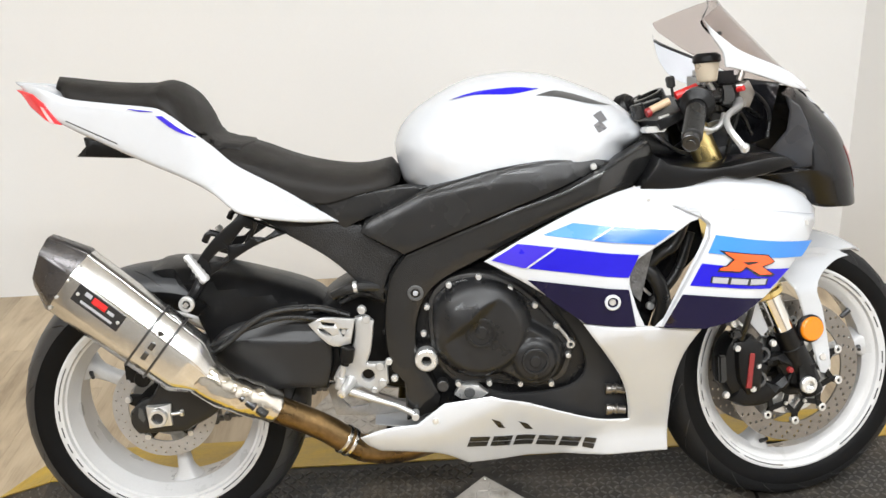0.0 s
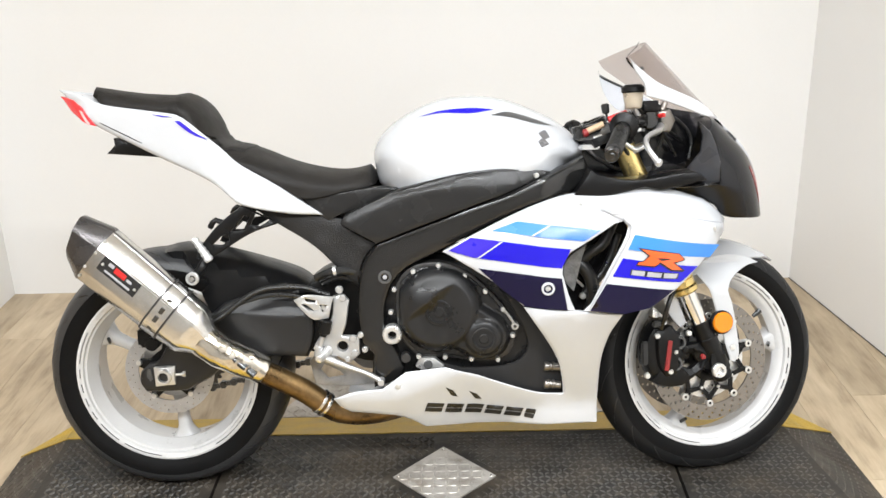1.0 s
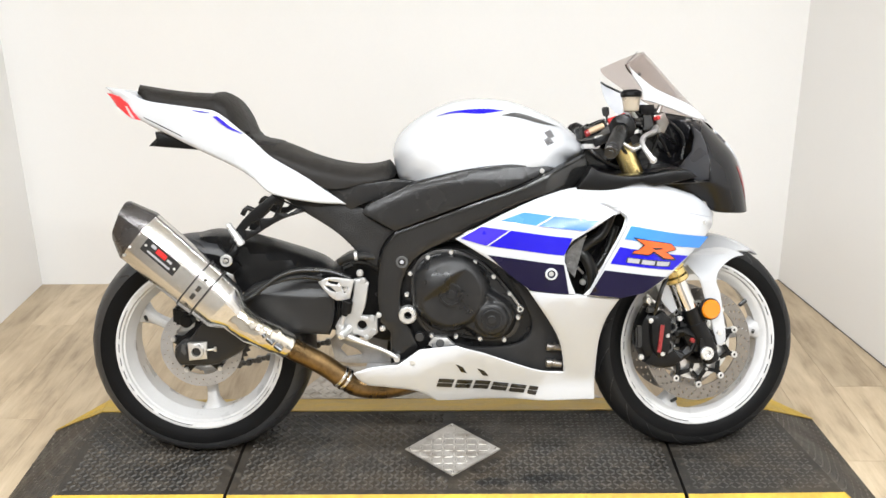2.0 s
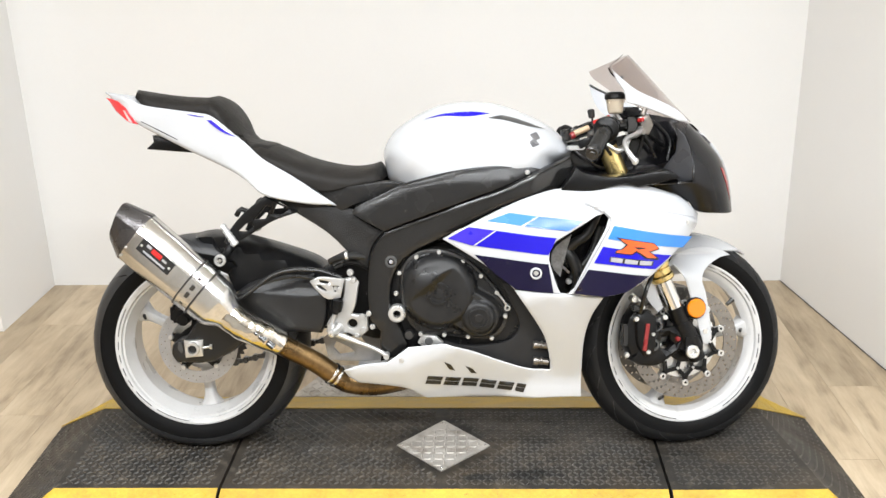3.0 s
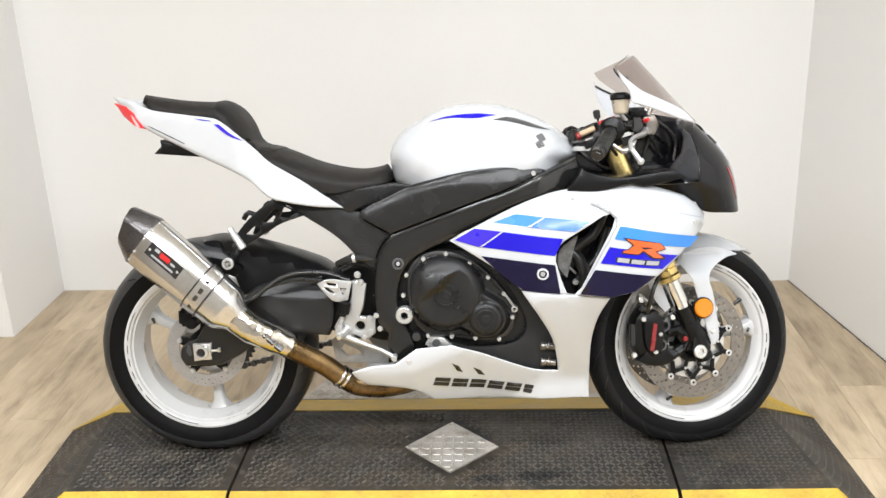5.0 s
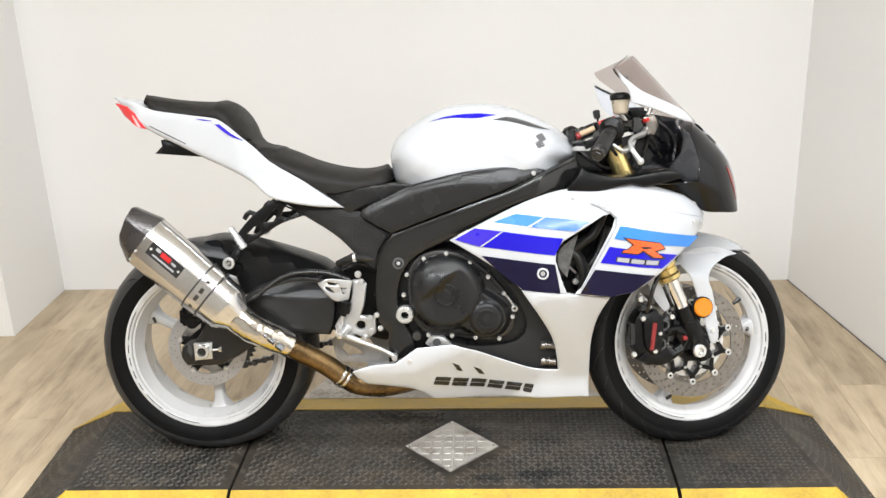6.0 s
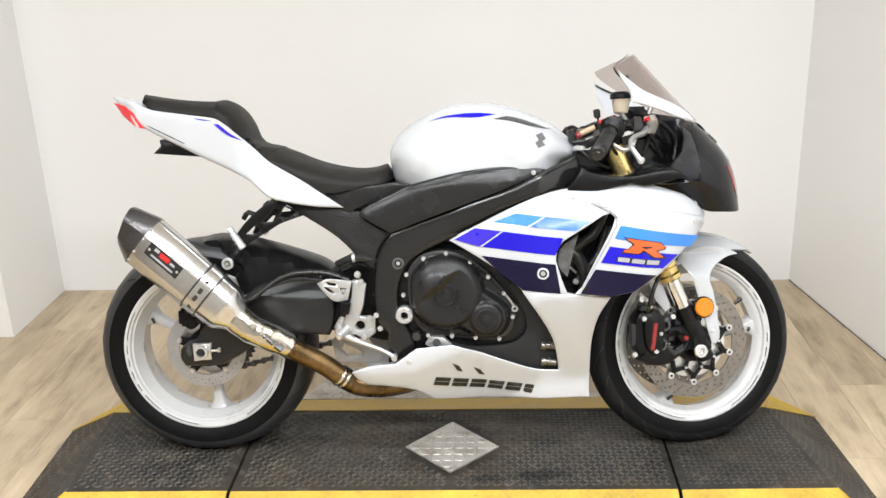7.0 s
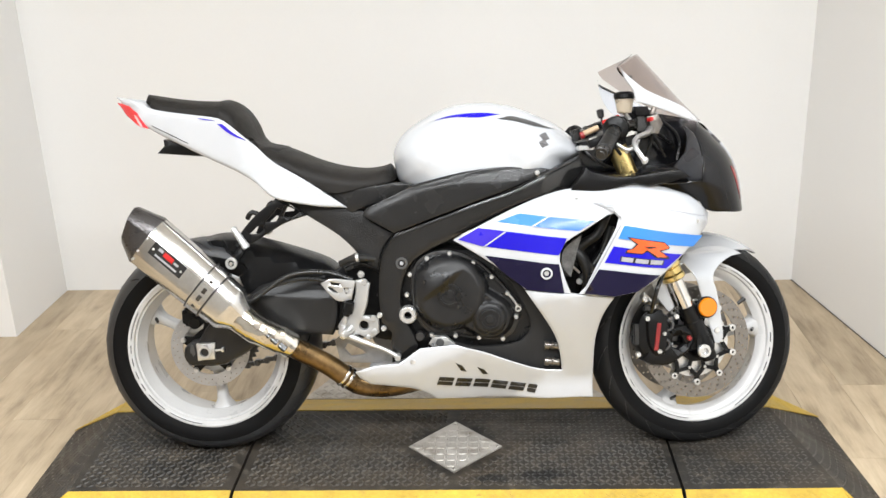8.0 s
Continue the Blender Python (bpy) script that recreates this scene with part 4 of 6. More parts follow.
MARK_ORANGE = [(1.163, 0.623), (1.198, 0.617), (1.251, 0.607), (1.264, 0.594), (1.260, 0.592), (1.237, 0.588), (1.260, 0.569), (1.234, 0.572), (1.219, 0.583), (1.206, 0.592), (1.197, 0.585), (1.192, 0.583), (1.154, 0.588), (1.157, 0.592), (1.169, 0.594), (1.184, 0.607)]
MARK_GREY = [(1.139, 0.577), (1.184, 0.571), (1.223, 0.566), (1.253, 0.561), (1.248, 0.549), (1.216, 0.552), (1.136, 0.564)]
for sd in (-1, 1):
    mid = bit("side_fairing", plate(FAIR, fair_w, 0.004, [VENT], 0.022, 0.006, sd, corner=16), WHITE, bike, "glossy white side fairing with blue stripes and an air vent")
    for nm, o, m in (("sky_blue_stripe", STRIPE_SKY, SKY), ("blue_stripe", STRIPE_BLUE, BLUE), ("navy_stripe", STRIPE_NAVY, NAVY)):
        bit(nm, plate(o, lambda x, z: fair_w(x, z) + 0.0016, 0.0013, (), 0.02, 0, sd, rounded=False), m, mid)
    # Tone steps and white diagonals draw a reflection onto the two stripes.
    bit("blue_stripe", plate(STRIPE_SKY_R, lambda x, z: fair_w(x, z) + 0.0024, 0.0007, (), 0.02, 0, sd, rounded=False), MIDBLUE, mid)
    bit("violet_sheen", plate(STRIPE_BLUE_L, lambda x, z: fair_w(x, z) + 0.0024, 0.0007, (), 0.02, 0, sd, rounded=False), VIOLET, mid)
    for o in ([(0.846, 0.642), (0.851, 0.6415), (0.795, 0.601), (0.790, 0.6015)], [(0.955, 0.680), (0.960, 0.6795), (0.919, 0.6555), (0.914, 0.656)]):
        bit("painted_glint", plate(o, lambda x, z: fair_w(x, z) + 0.0031, 0.0007, (), 0.02, 0, sd, rounded=False), WHITE, mid)
    up = bit("upper_fairing", plate(FAIR_B, fair_b, 0.012, (), 0.022, 0.006, sd, corner=16), WHITE, bike, "glossy white upper fairing with blue stripes")
    for nm, o, m in (("sky_blue_stripe", STRIPE_SKY_B, SKY), ("blue_stripe", STRIPE_BLUE_B, BLUE), ("navy_stripe", STRIPE_NAVY_B, NAVY)):
        bit(nm, plate(o, lambda x, z: fair_b(x, z) + 0.0016, 0.0013, (), 0.02, 0, sd, rounded=False), m, up)
    bit("mark_outline", plate(MARK_EDGE, lambda x, z: fair_b(x, z) + 0.0026, 0.0009, (), 0.012, 0, sd, rounded=False), INK, up)
    bit("orange_mark", plate(MARK_ORANGE, lambda x, z: fair_b(x, z) + 0.0036, 0.0009, (), 0.012, 0, sd, rounded=False), ORANGE, up, "angular orange mark")
    bit("mark_slit", plate([(1.198, 0.601), (1.226, 0.599), (1.231, 0.596), (1.210, 0.594)], lambda x, z: fair_b(x, z) + 0.0042, 0.0009, (), 0.02, 0, sd, rounded=False), INK, up)
    bit("mark_shade", plate(MARK_GREY, lambda x, z: fair_b(x, z) + 0.0024, 0.0007, (), 0.02, 0, sd, rounded=False), INK, up)
    for o in ([(1.142, 0.575), (1.172, 0.571), (1.169, 0.560), (1.140, 0.564)], [(1.178, 0.570), (1.211, 0.565), (1.208, 0.555), (1.175, 0.559)], [(1.216, 0.565), (1.249, 0.561), (1.245, 0.551), (1.214, 0.554)]):
        bit("grey_mark", plate(o, lambda x, z: fair_b(x, z) + 0.0030, 0.0009, (), 0.02, 0, sd, rounded=False), GREY, up, "grey bar mark")
    bel = bit("belly_pan", plate(BELLY, fair_w, 0.004, (), 0.02, 0.008, sd, corner=22), WHITE, bike, "glossy white belly pan with dark block mark")
    for i in range(6):
        x0, z0, wd = 0.655 + i * 0.0487, 0.2165 - i * 0.0069, 0.041 if i < 5 else 0.024
        for k in range(2):
            u, v = k * 0.0132, k * 0.0045
            drop = -0.14 * wd
            bit("mark_bar", plate([(x0 + v + 0.004, z0 + u + 0.0112), (x0 + v + wd + 0.004, z0 + u + 0.0112 + drop), (x0 + v + wd, z0 + u + drop), (x0 + v, z0 + u)], lambda x, z: fair_w(x, z) + 0.0016, 0.0013, (), 0.02, 0, sd, rounded=False), INK, bel)
    for o in ([(0.708, 0.282), (0.726, 0.272), (0.737, 0.252), (0.722, 0.257)], [(0.765, 0.264), (0.784, 0.254), (0.796, 0.238), (0.780, 0.240)]):
        bit("vent_slit", plate(o, lambda x, z: fair_w(x, z) + 0.001, 0.0012, (), 0.02, 0, sd, rounded=False), INK, bel)
    fw = fair_w(0.951, 0.534)
    bit("bolt_ring", pipe((0.951, sd * (fw - 0.003), 0.534), (0.951, sd * (fw + 0.006), 0.534), 0.0155, 0.0105), WHITE, mid)
    bolt(mid, 0.951, fw - 0.001, 0.534, 0.0075, ALU, side=sd, high=0.004)
    bolt(bel, 0.594, fair_w(0.594, 0.291), 0.291, 0.008, ALU, side=sd, high=0.002)
    bolt(mid, 1.033, fair_w(1.033, 0.721) - 0.002, 0.721, 0.005, ALU, side=sd, high=0.002)
    bolt(up, 1.350, fair_b(1.35, 0.652), 0.652, 0.006, ALU, side=sd, high=0.002)
bit("belly_floor", plate([(0.46, 0.240), (0.60, 0.210), (0.66, 0.180), (1.06, 0.182), (1.06, 0.192), (0.66, 0.190), (0.60, 0.220)], 0.08, 0.16, step=0.03), WHITE, bike)

TANK = [(0.547, 0.806), (0.544, 0.844), (0.569, 0.890), (0.617, 0.928), (0.694, 0.964), (0.757, 0.975), (0.819, 0.974), (0.881, 0.962), (0.943, 0.937), (0.997, 0.910), (1.036, 0.879), (1.064, 0.851), (1.067, 0.818), (0.996, 0.787), (0.938, 0.791), (0.863, 0.797), (0.784, 0.791), (0.673, 0.775), (0.598, 0.748), (0.558, 0.753)]
def tank_w(x, z):
    edge = 0.868 - 0.48 * (z - 0.819) if z > 0.819 else 0.868 + 3.0 * (0.819 - z)
    s = max(0.0, min(1.0, (x - edge) / 0.014))
    return 0.168 + 0.007 * s * s * (3 - 2 * s) - 0.5 * max(0, x - 0.95) ** 1.3 - 0.12 * max(0, 0.66 - x) - 0.15 * max(0, 0.8 - z)


tank = bit("fuel_tank", pillow(TANK, tank_w, 0.125, lambda x, z: z < 0.80 and 0.57 < x < 1.03, 0.016), WHITE, bike, "glossy white fuel tank", 180)
def tank_skin(o, m, nm, r=0.125, lift=0.0015):
    """A sticker that lies on the tank's side."""
    a = spline(TANK, 0.018)
    b = np.roll(a, -1, 0)
    keep = np.array([not (((p + q) / 2)[1] < 0.80 and 0.57 < ((p + q) / 2)[0] < 1.03) for p, q in zip(a, b)])
    a, b = a[keep], b[keep]
    def w(x, z):
        d = min(1.0, float(away(np.array([[x, z]]), a, b)[0]) / r)
        return tank_w(x, z) * math.sqrt(max(0, 1 - (1 - d) ** 2)) + lift
    return [bit(nm, plate(o, w, 0.004, (), 0.012, 0, sd), m, tank) for sd in (-1, 1)]


TANK_BLUE = [(0.664, 0.931), (0.713, 0.944), (0.789, 0.949), (0.841, 0.944), (0.788, 0.937), (0.713, 0.939)]
TANK_BLACK = [(0.833, 0.932), (0.878, 0.937), (0.989, 0.899), (0.937, 0.909), (0.878, 0.925)]
TANK_LOGO = [(0.943, 0.886), (0.962, 0.893), (0.972, 0.875), (0.960, 0.871), (0.969, 0.860), (0.950, 0.853), (0.941, 0.868), (0.953, 0.874)]
tank_skin(TANK_BLUE, BLUE, "blue_stripe")
tank_skin(TANK_BLACK, GREYK, "grey_stripe")
tank_skin(TANK_LOGO, mat("dull_metal_emblem", (0.2, 0.2, 0.21), 0.3, metal=0.5), "tank_mark")
COVER = [(0.613, 0.764), (0.712, 0.790), (0.787, 0.802), (0.868, 0.809), (0.934, 0.803), (0.971, 0.795), (0.867, 0.750), (0.785, 0.721), (0.650, 0.673), (0.554, 0.637), (0.469, 0.684), (0.478, 0.702), (0.546, 0.735)]
BEAM = [(1.051, 0.827), (0.963, 0.792), (0.867, 0.748), (0.785, 0.720), (0.650, 0.672), (0.554, 0.636), (0.521, 0.591), (0.506, 0.533), (0.501, 0.456), (0.508, 0.390), (0.534, 0.362), (0.534, 0.276), (0.601, 0.295), (0.610, 0.327), (0.593, 0.369), (0.570, 0.416), (0.568, 0.478), (0.589, 0.539), (0.624, 0.574), (0.708, 0.615), (0.814, 0.671), (0.918, 0.717), (1.022, 0.743), (1.066, 0.793)]
SEAT_SIDE = [(0.375, 0.742), (0.467, 0.756), (0.559, 0.768), (0.609, 0.763), (0.558, 0.735), (0.473, 0.703), (0.437, 0.688), (0.404, 0.710)]
SUB_COVER = [(0.237, 0.726), (0.344, 0.709), (0.423, 0.701), (0.469, 0.691), (0.474, 0.676), (0.551, 0.633), (0.519, 0.589), (0.503, 0.534), (0.476, 0.547), (0.402, 0.622), (0.312, 0.679)]
for sd in (-1, 1):
    bit("tank_side_cover", plate(COVER, lambda x, z: 0.172 + 0.012 * math.sin((x - 0.47) * 6) - 0.25 * max(0, z - 0.76) - 0.25 * max(0, (z - 0.672) - 0.42 * (x - 0.47)) , 0.05, (), 0.014, 0.005, sd, corner=20), PANEL, bike, "matte black cover below the tank")
    fr = bit("frame_beam", plate(BEAM, lambda x, z: 0.168 + 0.03 * max(0, min(1, (x - 0.7) / 0.2)) - 0.05 * max(0, (x - 0.95) / 0.1) * (x > 0.95), 0.06, (), 0.02, 0.012, sd, corner=30), SATIN, bike, "satin black aluminium frame spar")
    bit("seat_side_panel", plate(SEAT_SIDE, 0.135, 0.03, (), 0.02, 0.005, sd, corner=30), PANEL, bike)
    bit("rear_side_cover", plate(SUB_COVER, lambda x, z: 0.13 + 0.2 * max(0, x - 0.45) - 0.1 * max(0, 0.4 - x), 0.03, (), 0.02, 0.009, sd), GRAIN, bike, "grained black triangular side cover")
    bit("bolt_recess", pipe((0.570, sd * 0.160, 0.554), (0.570, sd * 0.171, 0.554), 0.0165, 0.010), GREYK, fr)
    bolt(fr, 0.570, 0.168, 0.554, 0.006, GREY, side=sd, high=0.003)
    bolt(fr, 0.935, 0.176, 0.789, 0.007, ALU, side=sd, high=0.003)
    bit("pivot_sleeve", pipe((0.583, sd * 0.15, 0.413), (0.583, sd * 0.183, 0.413), 0.0235, 0.0105), ALU, fr)

SEAT_R = [(0.127, 0.911), (0.191, 0.869), (0.223, 0.864), (0.269, 0.849), (0.331, 0.824), (0.394, 0.807), (0.457, 0.799), (0.504, 0.803), (0.536, 0.813), (0.556, 0.781), (0.551, 0.771), (0.471, 0.756), (0.382, 0.743), (0.321, 0.775), (0.228, 0.826), (0.187, 0.861)]
PIL_A = [(-0.144, 0.994), (-0.138, 1.014), (-0.030, 0.996), (0.062, 0.989), (0.085, 0.991), (0.091, 0.969), (0.100, 0.937), (0.086, 0.938), (-0.088, 0.965), (-0.126, 0.978)]
PIL_B = [(0.062, 0.987), (0.088, 0.993), (0.128, 0.970), (0.154, 0.932), (0.178, 0.875), (0.192, 0.858), (0.149, 0.898), (0.101, 0.937), (0.071, 0.955)]
TAIL = [(-0.229, 1.009), (-0.155, 0.995), (-0.123, 0.982), (-0.095, 0.971), (-0.002, 0.957), (0.089, 0.944), (0.106, 0.936), (0.151, 0.900), (0.195, 0.863), (0.231, 0.829), (0.320, 0.776), (0.427, 0.702), (0.345, 0.708), (0.240, 0.729), (0.214, 0.746), (0.190, 0.767), (0.145, 0.795), (0.044, 0.841), (-0.009, 0.866), (-0.108, 0.915), (-0.172, 0.957)]
TAIL_LIGHT = [(-0.224, 0.993), (-0.177, 0.984), (-0.146, 0.963), (-0.117, 0.920), (-0.140, 0.925), (-0.190, 0.956)]
TAIL_BLUE = [(0.088, 0.929), (0.101, 0.929), (0.130, 0.906), (0.166, 0.885), (0.139, 0.893), (0.114, 0.907)]
TAIL_BLUE_THIN = [(0.030, 0.9465), (0.084, 0.9385), (0.056, 0.9395)]
PLATE_HOLDER = [(-0.110, 0.850), (-0.089, 0.870), (-0.091, 0.888), (-0.005, 0.866), (0.021, 0.838)]
PINK = mat("pale_pink_lens", (0.85, 0.42, 0.42), 0.15, var=0.05, coat=0.4)


def tail_w(x, z):
    return min(0.066 + 0.25 * max(0, min(0.36, x + 0.21)), 0.018 + 0.95 * max(0, x + 0.215)) - 0.2 * max(0, 0.76 - z)


bit("rider_seat", pillow(SEAT_R, lambda x, z: tail_w(min(x, 0.3), 0.8) - 0.009 - 0.2 * max(0, x - 0.42), 0.034, SEAT_R[9:] + SEAT_R[:1], 0.014), VINYL, bike, "grained black vinyl rider seat", 180)
pil = bit("pillion_seat", pillow(PIL_A, lambda x, z: tail_w(x, 0.9) - 0.011, 0.03, PIL_A[4:], 0.014), VINYL, bike, "grained black vinyl pillion seat", 180)
bit("seat_hump", pillow(PIL_B, lambda x, z: tail_w(x, 0.9) - 0.009, 0.034, PIL_B[5:] + PIL_B[:1], 0.014), VINYL, pil, "", 180)
TAIL_LOW = [(x, z - (0.03 if x < 0.4 else 0.0)) if z > 0.80 - 0.5 * max(0, x - 0.3) and 0.13 < x < 0.3 else (x, z) for x, z in TAIL]
bit("seat_joint", pillow([(0.165, 0.895), (0.185, 0.870), (0.21, 0.866), (0.25, 0.858), (0.26, 0.84), (0.20, 0.83), (0.165, 0.862), (0.15, 0.88)], lambda x, z: tail_w(x, 0.9) - 0.012, 0.02, None, 0.014), VINYL, bike, "", 180)
tail = bit("tail_fairing", pillow(TAIL_LOW, lambda x, z: tail_w(x, z) - 0.006, 0.05, None, 0.016), WHITE, bike, "glossy white tail fairing", 180)
for sd in (-1, 1):
    bit("tail_panel", plate(TAIL if sd < 0 else TAIL_LOW, lambda x, z: tail_w(x, z) + 0.8 * min(0.03, max(0, 0.795 - 0.327 * (x - 0.143) - z)) * max(0, min(1, (x - 0.12) / 0.1)), 0.012, (), 0.016, 0.011, sd), WHITE, tail, "", 180)
    bit("tail_light", plate(TAIL_LIGHT, lambda x, z: tail_w(x, z) + 0.003, 0.02, (), 0.012, 0.004, sd, rounded=False), REDLENS, tail, "red tail light lens")
    bit("lens_bar", plate([(-0.158, 0.959), (-0.15, 0.957), (-0.129, 0.925), (-0.138, 0.926)], lambda x, z: tail_w(x, z) + 0.0042, 0.004, (), 0.012, 0, sd, rounded=False), PINK, tail)
    bit("panel_seam", tube([(-0.105, sd * (tail_w(-0.105, 0.91) - 0.0005), 0.928), (-0.055, sd * (tail_w(-0.055, 0.89) - 0.0005), 0.904), (0.0, sd * (tail_w(0, 0.86) - 0.0005), 0.878)], 0.0014, 6), INK, tail)
bit("blue_flash", plate(TAIL_BLUE, lambda x, z: tail_w(x, z) + 0.0015, 0.006, (), 0.015, 0, -1), VIOLET, tail)
bit("blue_flash", plate(TAIL_BLUE_THIN, lambda x, z: tail_w(x, z) + 0.0015, 0.006, (), 0.015, 0, -1), VIOLET, tail)
bit("plate_bracket", plate(PLATE_HOLDER, 0.05, 0.10, (), 0.02, 0.004), BLACK, bike, "black plastic plate bracket under the tail")

# exhaust
D = Vector((0.209, 0, -0.1865)).normalized()
UPV = Vector((0.1865, 0, 0.209)).normalized()
OUT = Vector((0, -1, 0))
M0 = Vector((-0.185, -0.205, 0.7086))


def silencer_ring(s, half, deep, tilt=0.0):
    """One eight-sided section with softened corners."""
    oct8 = [(1.0, -0.42), (1.0, 0.36), (0.5, 1.0), (-0.5, 1.0), (-1.0, 0.36), (-1.0, -0.42), (-0.55, -1.0), (0.55, -1.0)]
    c = M0 + D * s
    pts = []
    for i, q in enumerate(oct8):
        a, b = oct8[i - 1], oct8[(i + 1) % 8]
        for k, o in ((0.1, a), (0.035, a), (0.0, None), (0.035, b), (0.1, b)):
            u, v = q if o is None else (q[0] + (o[0] - q[0]) * k, q[1] + (o[1] - q[1]) * k)
            g = 0.965 if o is None else (0.985 if k < 0.05 else 1.0)
            pts.append(c + UPV * (half * u * g) + OUT * (deep * v * g) + D * (tilt * u))
    return pts


sil = bit("silencer", grid([silencer_ring(s, h, d) for s, h, d in ((0.112, 0.068, 0.056), (0.118, 0.070, 0.058), (0.20, 0.069, 0.058), (0.30, 0.066, 0.057), (0.385, 0.0635, 0.055), (0.394, 0.062, 0.054), (0.408, 0.054, 0.047), (0.425, 0.043, 0.04), (0.44, 0.037, 0.036))], True, True), STEEL, bike, "brushed steel silencer with dark end cap")
bit("end_cap", grid([silencer_ring(s, h, d, t) for s, h, d, t in ((0.088, 0.030, 0.026, -0.008), (0.062, 0.040, 0.034, -0.013), (0.053, 0.045, 0.038, -0.015), (0.054, 0.048, 0.04, -0.015), (0.060, 0.051, 0.042, -0.014), (0.113, 0.0712, 0.0592, 0.0), (0.119, 0.070, 0.058, 0.0))], True, True), CARBON, sil, "dark conical silencer end cap")
bit("clamp_band", grid([silencer_ring(s, h, d) for s, h, d in ((0.296, 0.0655, 0.0565), (0.297, 0.068, 0.059), (0.337, 0.0668, 0.0578), (0.338, 0.064, 0.055))], True, True), STEEL, sil, "bright steel clamp band")
for s in (0.296, 0.338):
    bit("band_edge", grid([silencer_ring(s + o, h, d) for o, h, d in ((-0.003, 0.066, 0.057), (-0.002, 0.0695, 0.0605), (0.002, 0.0693, 0.0603), (0.003, 0.066, 0.057))], True, True), DARKSTEEL, sil)
for i, v in enumerate((-0.035, -0.012, 0.012, 0.035)):
    c = M0 + D * 0.317 + UPV * v + OUT * (0.0585 - 1.6 * v * v * 4)
    bit("band_slot", tube([c - UPV * 0.007, c + UPV * 0.007], 0.0065, 8, 0.02, True, 0.7), DARKSTEEL, sil)
badge_c = M0 + D * 0.195 + UPV * 0.011
badge = lambda du, dv: badge_c + D * du + UPV * dv + OUT * 0.0575
def badge_bar(name, u0, u1, v0, v1, lift, m, skew=0.0, parent=sil):
    bm = bmesh.new()
    q = [badge(u0, v0), badge(u1, v0), badge(u1 + skew, v1), badge(u0 + skew, v1)]
    A = [bm.verts.new(p + OUT * lift) for p in q]
    B = [bm.verts.new(p - OUT * 0.003) for p in q]
    bm.faces.new(A), bm.faces.new(B[::-1])
    for i in range(4):
        bm.faces.new((A[i], A[(i + 1) % 4], B[(i + 1) % 4], B[i]))
    return bit(name, bm, m, parent, "", 0)


bdg = badge_bar("badge", -0.052, 0.052, -0.017, 0.019, 0.0025, INK)
badge_bar("red_block", -0.016, 0.014, 0.001, 0.014, 0.0035, RED, 0.0, bdg)
badge_bar("white_bar", -0.034, 0.036, -0.011, -0.006, 0.0035, GREY, 0.0, bdg)
badge_bar("white_bar", -0.034, -0.02, 0.006, 0.014, 0.0035, GREY, 0.0, bdg)
badge_bar("white_bar", 0.018, 0.032, 0.003, 0.009, 0.0035, GREY, 0.0, bdg)
for u in (-0.045, 0.045):
    p = badge(u, 0)
    bit("rivet", cyl(p, p + OUT * 0.0055, 0.004, 0.003, 10), ALU, bdg)
P0 = M0 + D * 0.425
pipe_ob = bit("exhaust_pipe", tube([(0.20, -0.19, 0.372), (0.283, -0.17, 0.320), (0.359, -0.15, 0.270), (0.405, -0.14, 0.232), (0.440, -0.13, 0.207), (0.512, -0.115, 0.195), (0.60, -0.09, 0.205), (0.75, -0.05, 0.24)], 0.0285, 24), TITAN, bike, "heat-browned steel exhaust link pipe")
hs = tube([P0, P0 + D * 0.05, (0.24, -0.187, 0.351), (0.268, -0.178, 0.333)], [0.041, 0.039, 0.037, 0.035], 40, 0.005)
for v in hs.verts:
    n = noise.noise_vector(v.co * 45) * 0.0020 + noise.noise_vector(v.co * 120) * 0.0007
    v.co += n
bit("heat_shield", hs, CHROME, pipe_ob, "crinkled bright foil heat shield", 60)
for i in range(5):
    c = P0 + D * (0.03 + 0.028 * i) + OUT * (0.026 - 0.0016 * i) + UPV * (0.020 - 0.001 * i)
    bit("shield_slot", tube([c - D * 0.010, c + D * 0.010], 0.0095, 8, 0.02, True, 0.6), GLOSSK, pipe_ob)
for v in (-0.05, -0.02, 0.02, 0.05):
    p = M0 + D * 0.121 + UPV * v + OUT * (0.0575 if abs(v) < 0.03 else 0.046)
    bit("rivet", cyl(p - OUT * 0.006, p + OUT * 0.003, 0.004, 0.003, 10), ALU, sil)
for s in (0.0, 0.012):
    c0 = Vector((0.398 + s, -0.141 + 0.1 * s, 0.238 - 0.7 * s))
    t = Vector((0.04, 0.012, -0.033)).normalized()
    bit("pipe_clamp", pipe(c0 - t * 0.004, c0 + t * 0.004, 0.0325, 0.027), STEEL, pipe_ob)
bit("exhaust_hanger", tube([(0.138, -0.135, 0.60), (0.128, -0.15, 0.58), (0.116, -0.18, 0.564)], 0.011, 10), BLACK, sil)
bit("hanger_eye", pipe((0.116, -0.184, 0.564), (0.116, -0.196, 0.564), 0.0155, 0.0085, 24), SILVER, sil)
bit("hanger_bolt", cyl((0.116, -0.18, 0.564), (0.116, -0.199, 0.564), 0.0075, 0.006, 6), STEEL, sil)

# swingarm, mudguard, rear brake
SWING = [(0.139, 0.463), (0.188, 0.497), (0.268, 0.508), (0.354, 0.502), (0.392, 0.478), (0.388, 0.399), (0.371, 0.351), (0.292, 0.355), (0.180, 0.337), (0.114, 0.294), (0.081, 0.277), (0.060, 0.266), (-0.044, 0.262), (-0.058, 0.288), (-0.055, 0.314), (-0.041, 0.327), (-0.016, 0.335), (0.027, 0.391), (0.073, 0.411), (0.122, 0.434)]
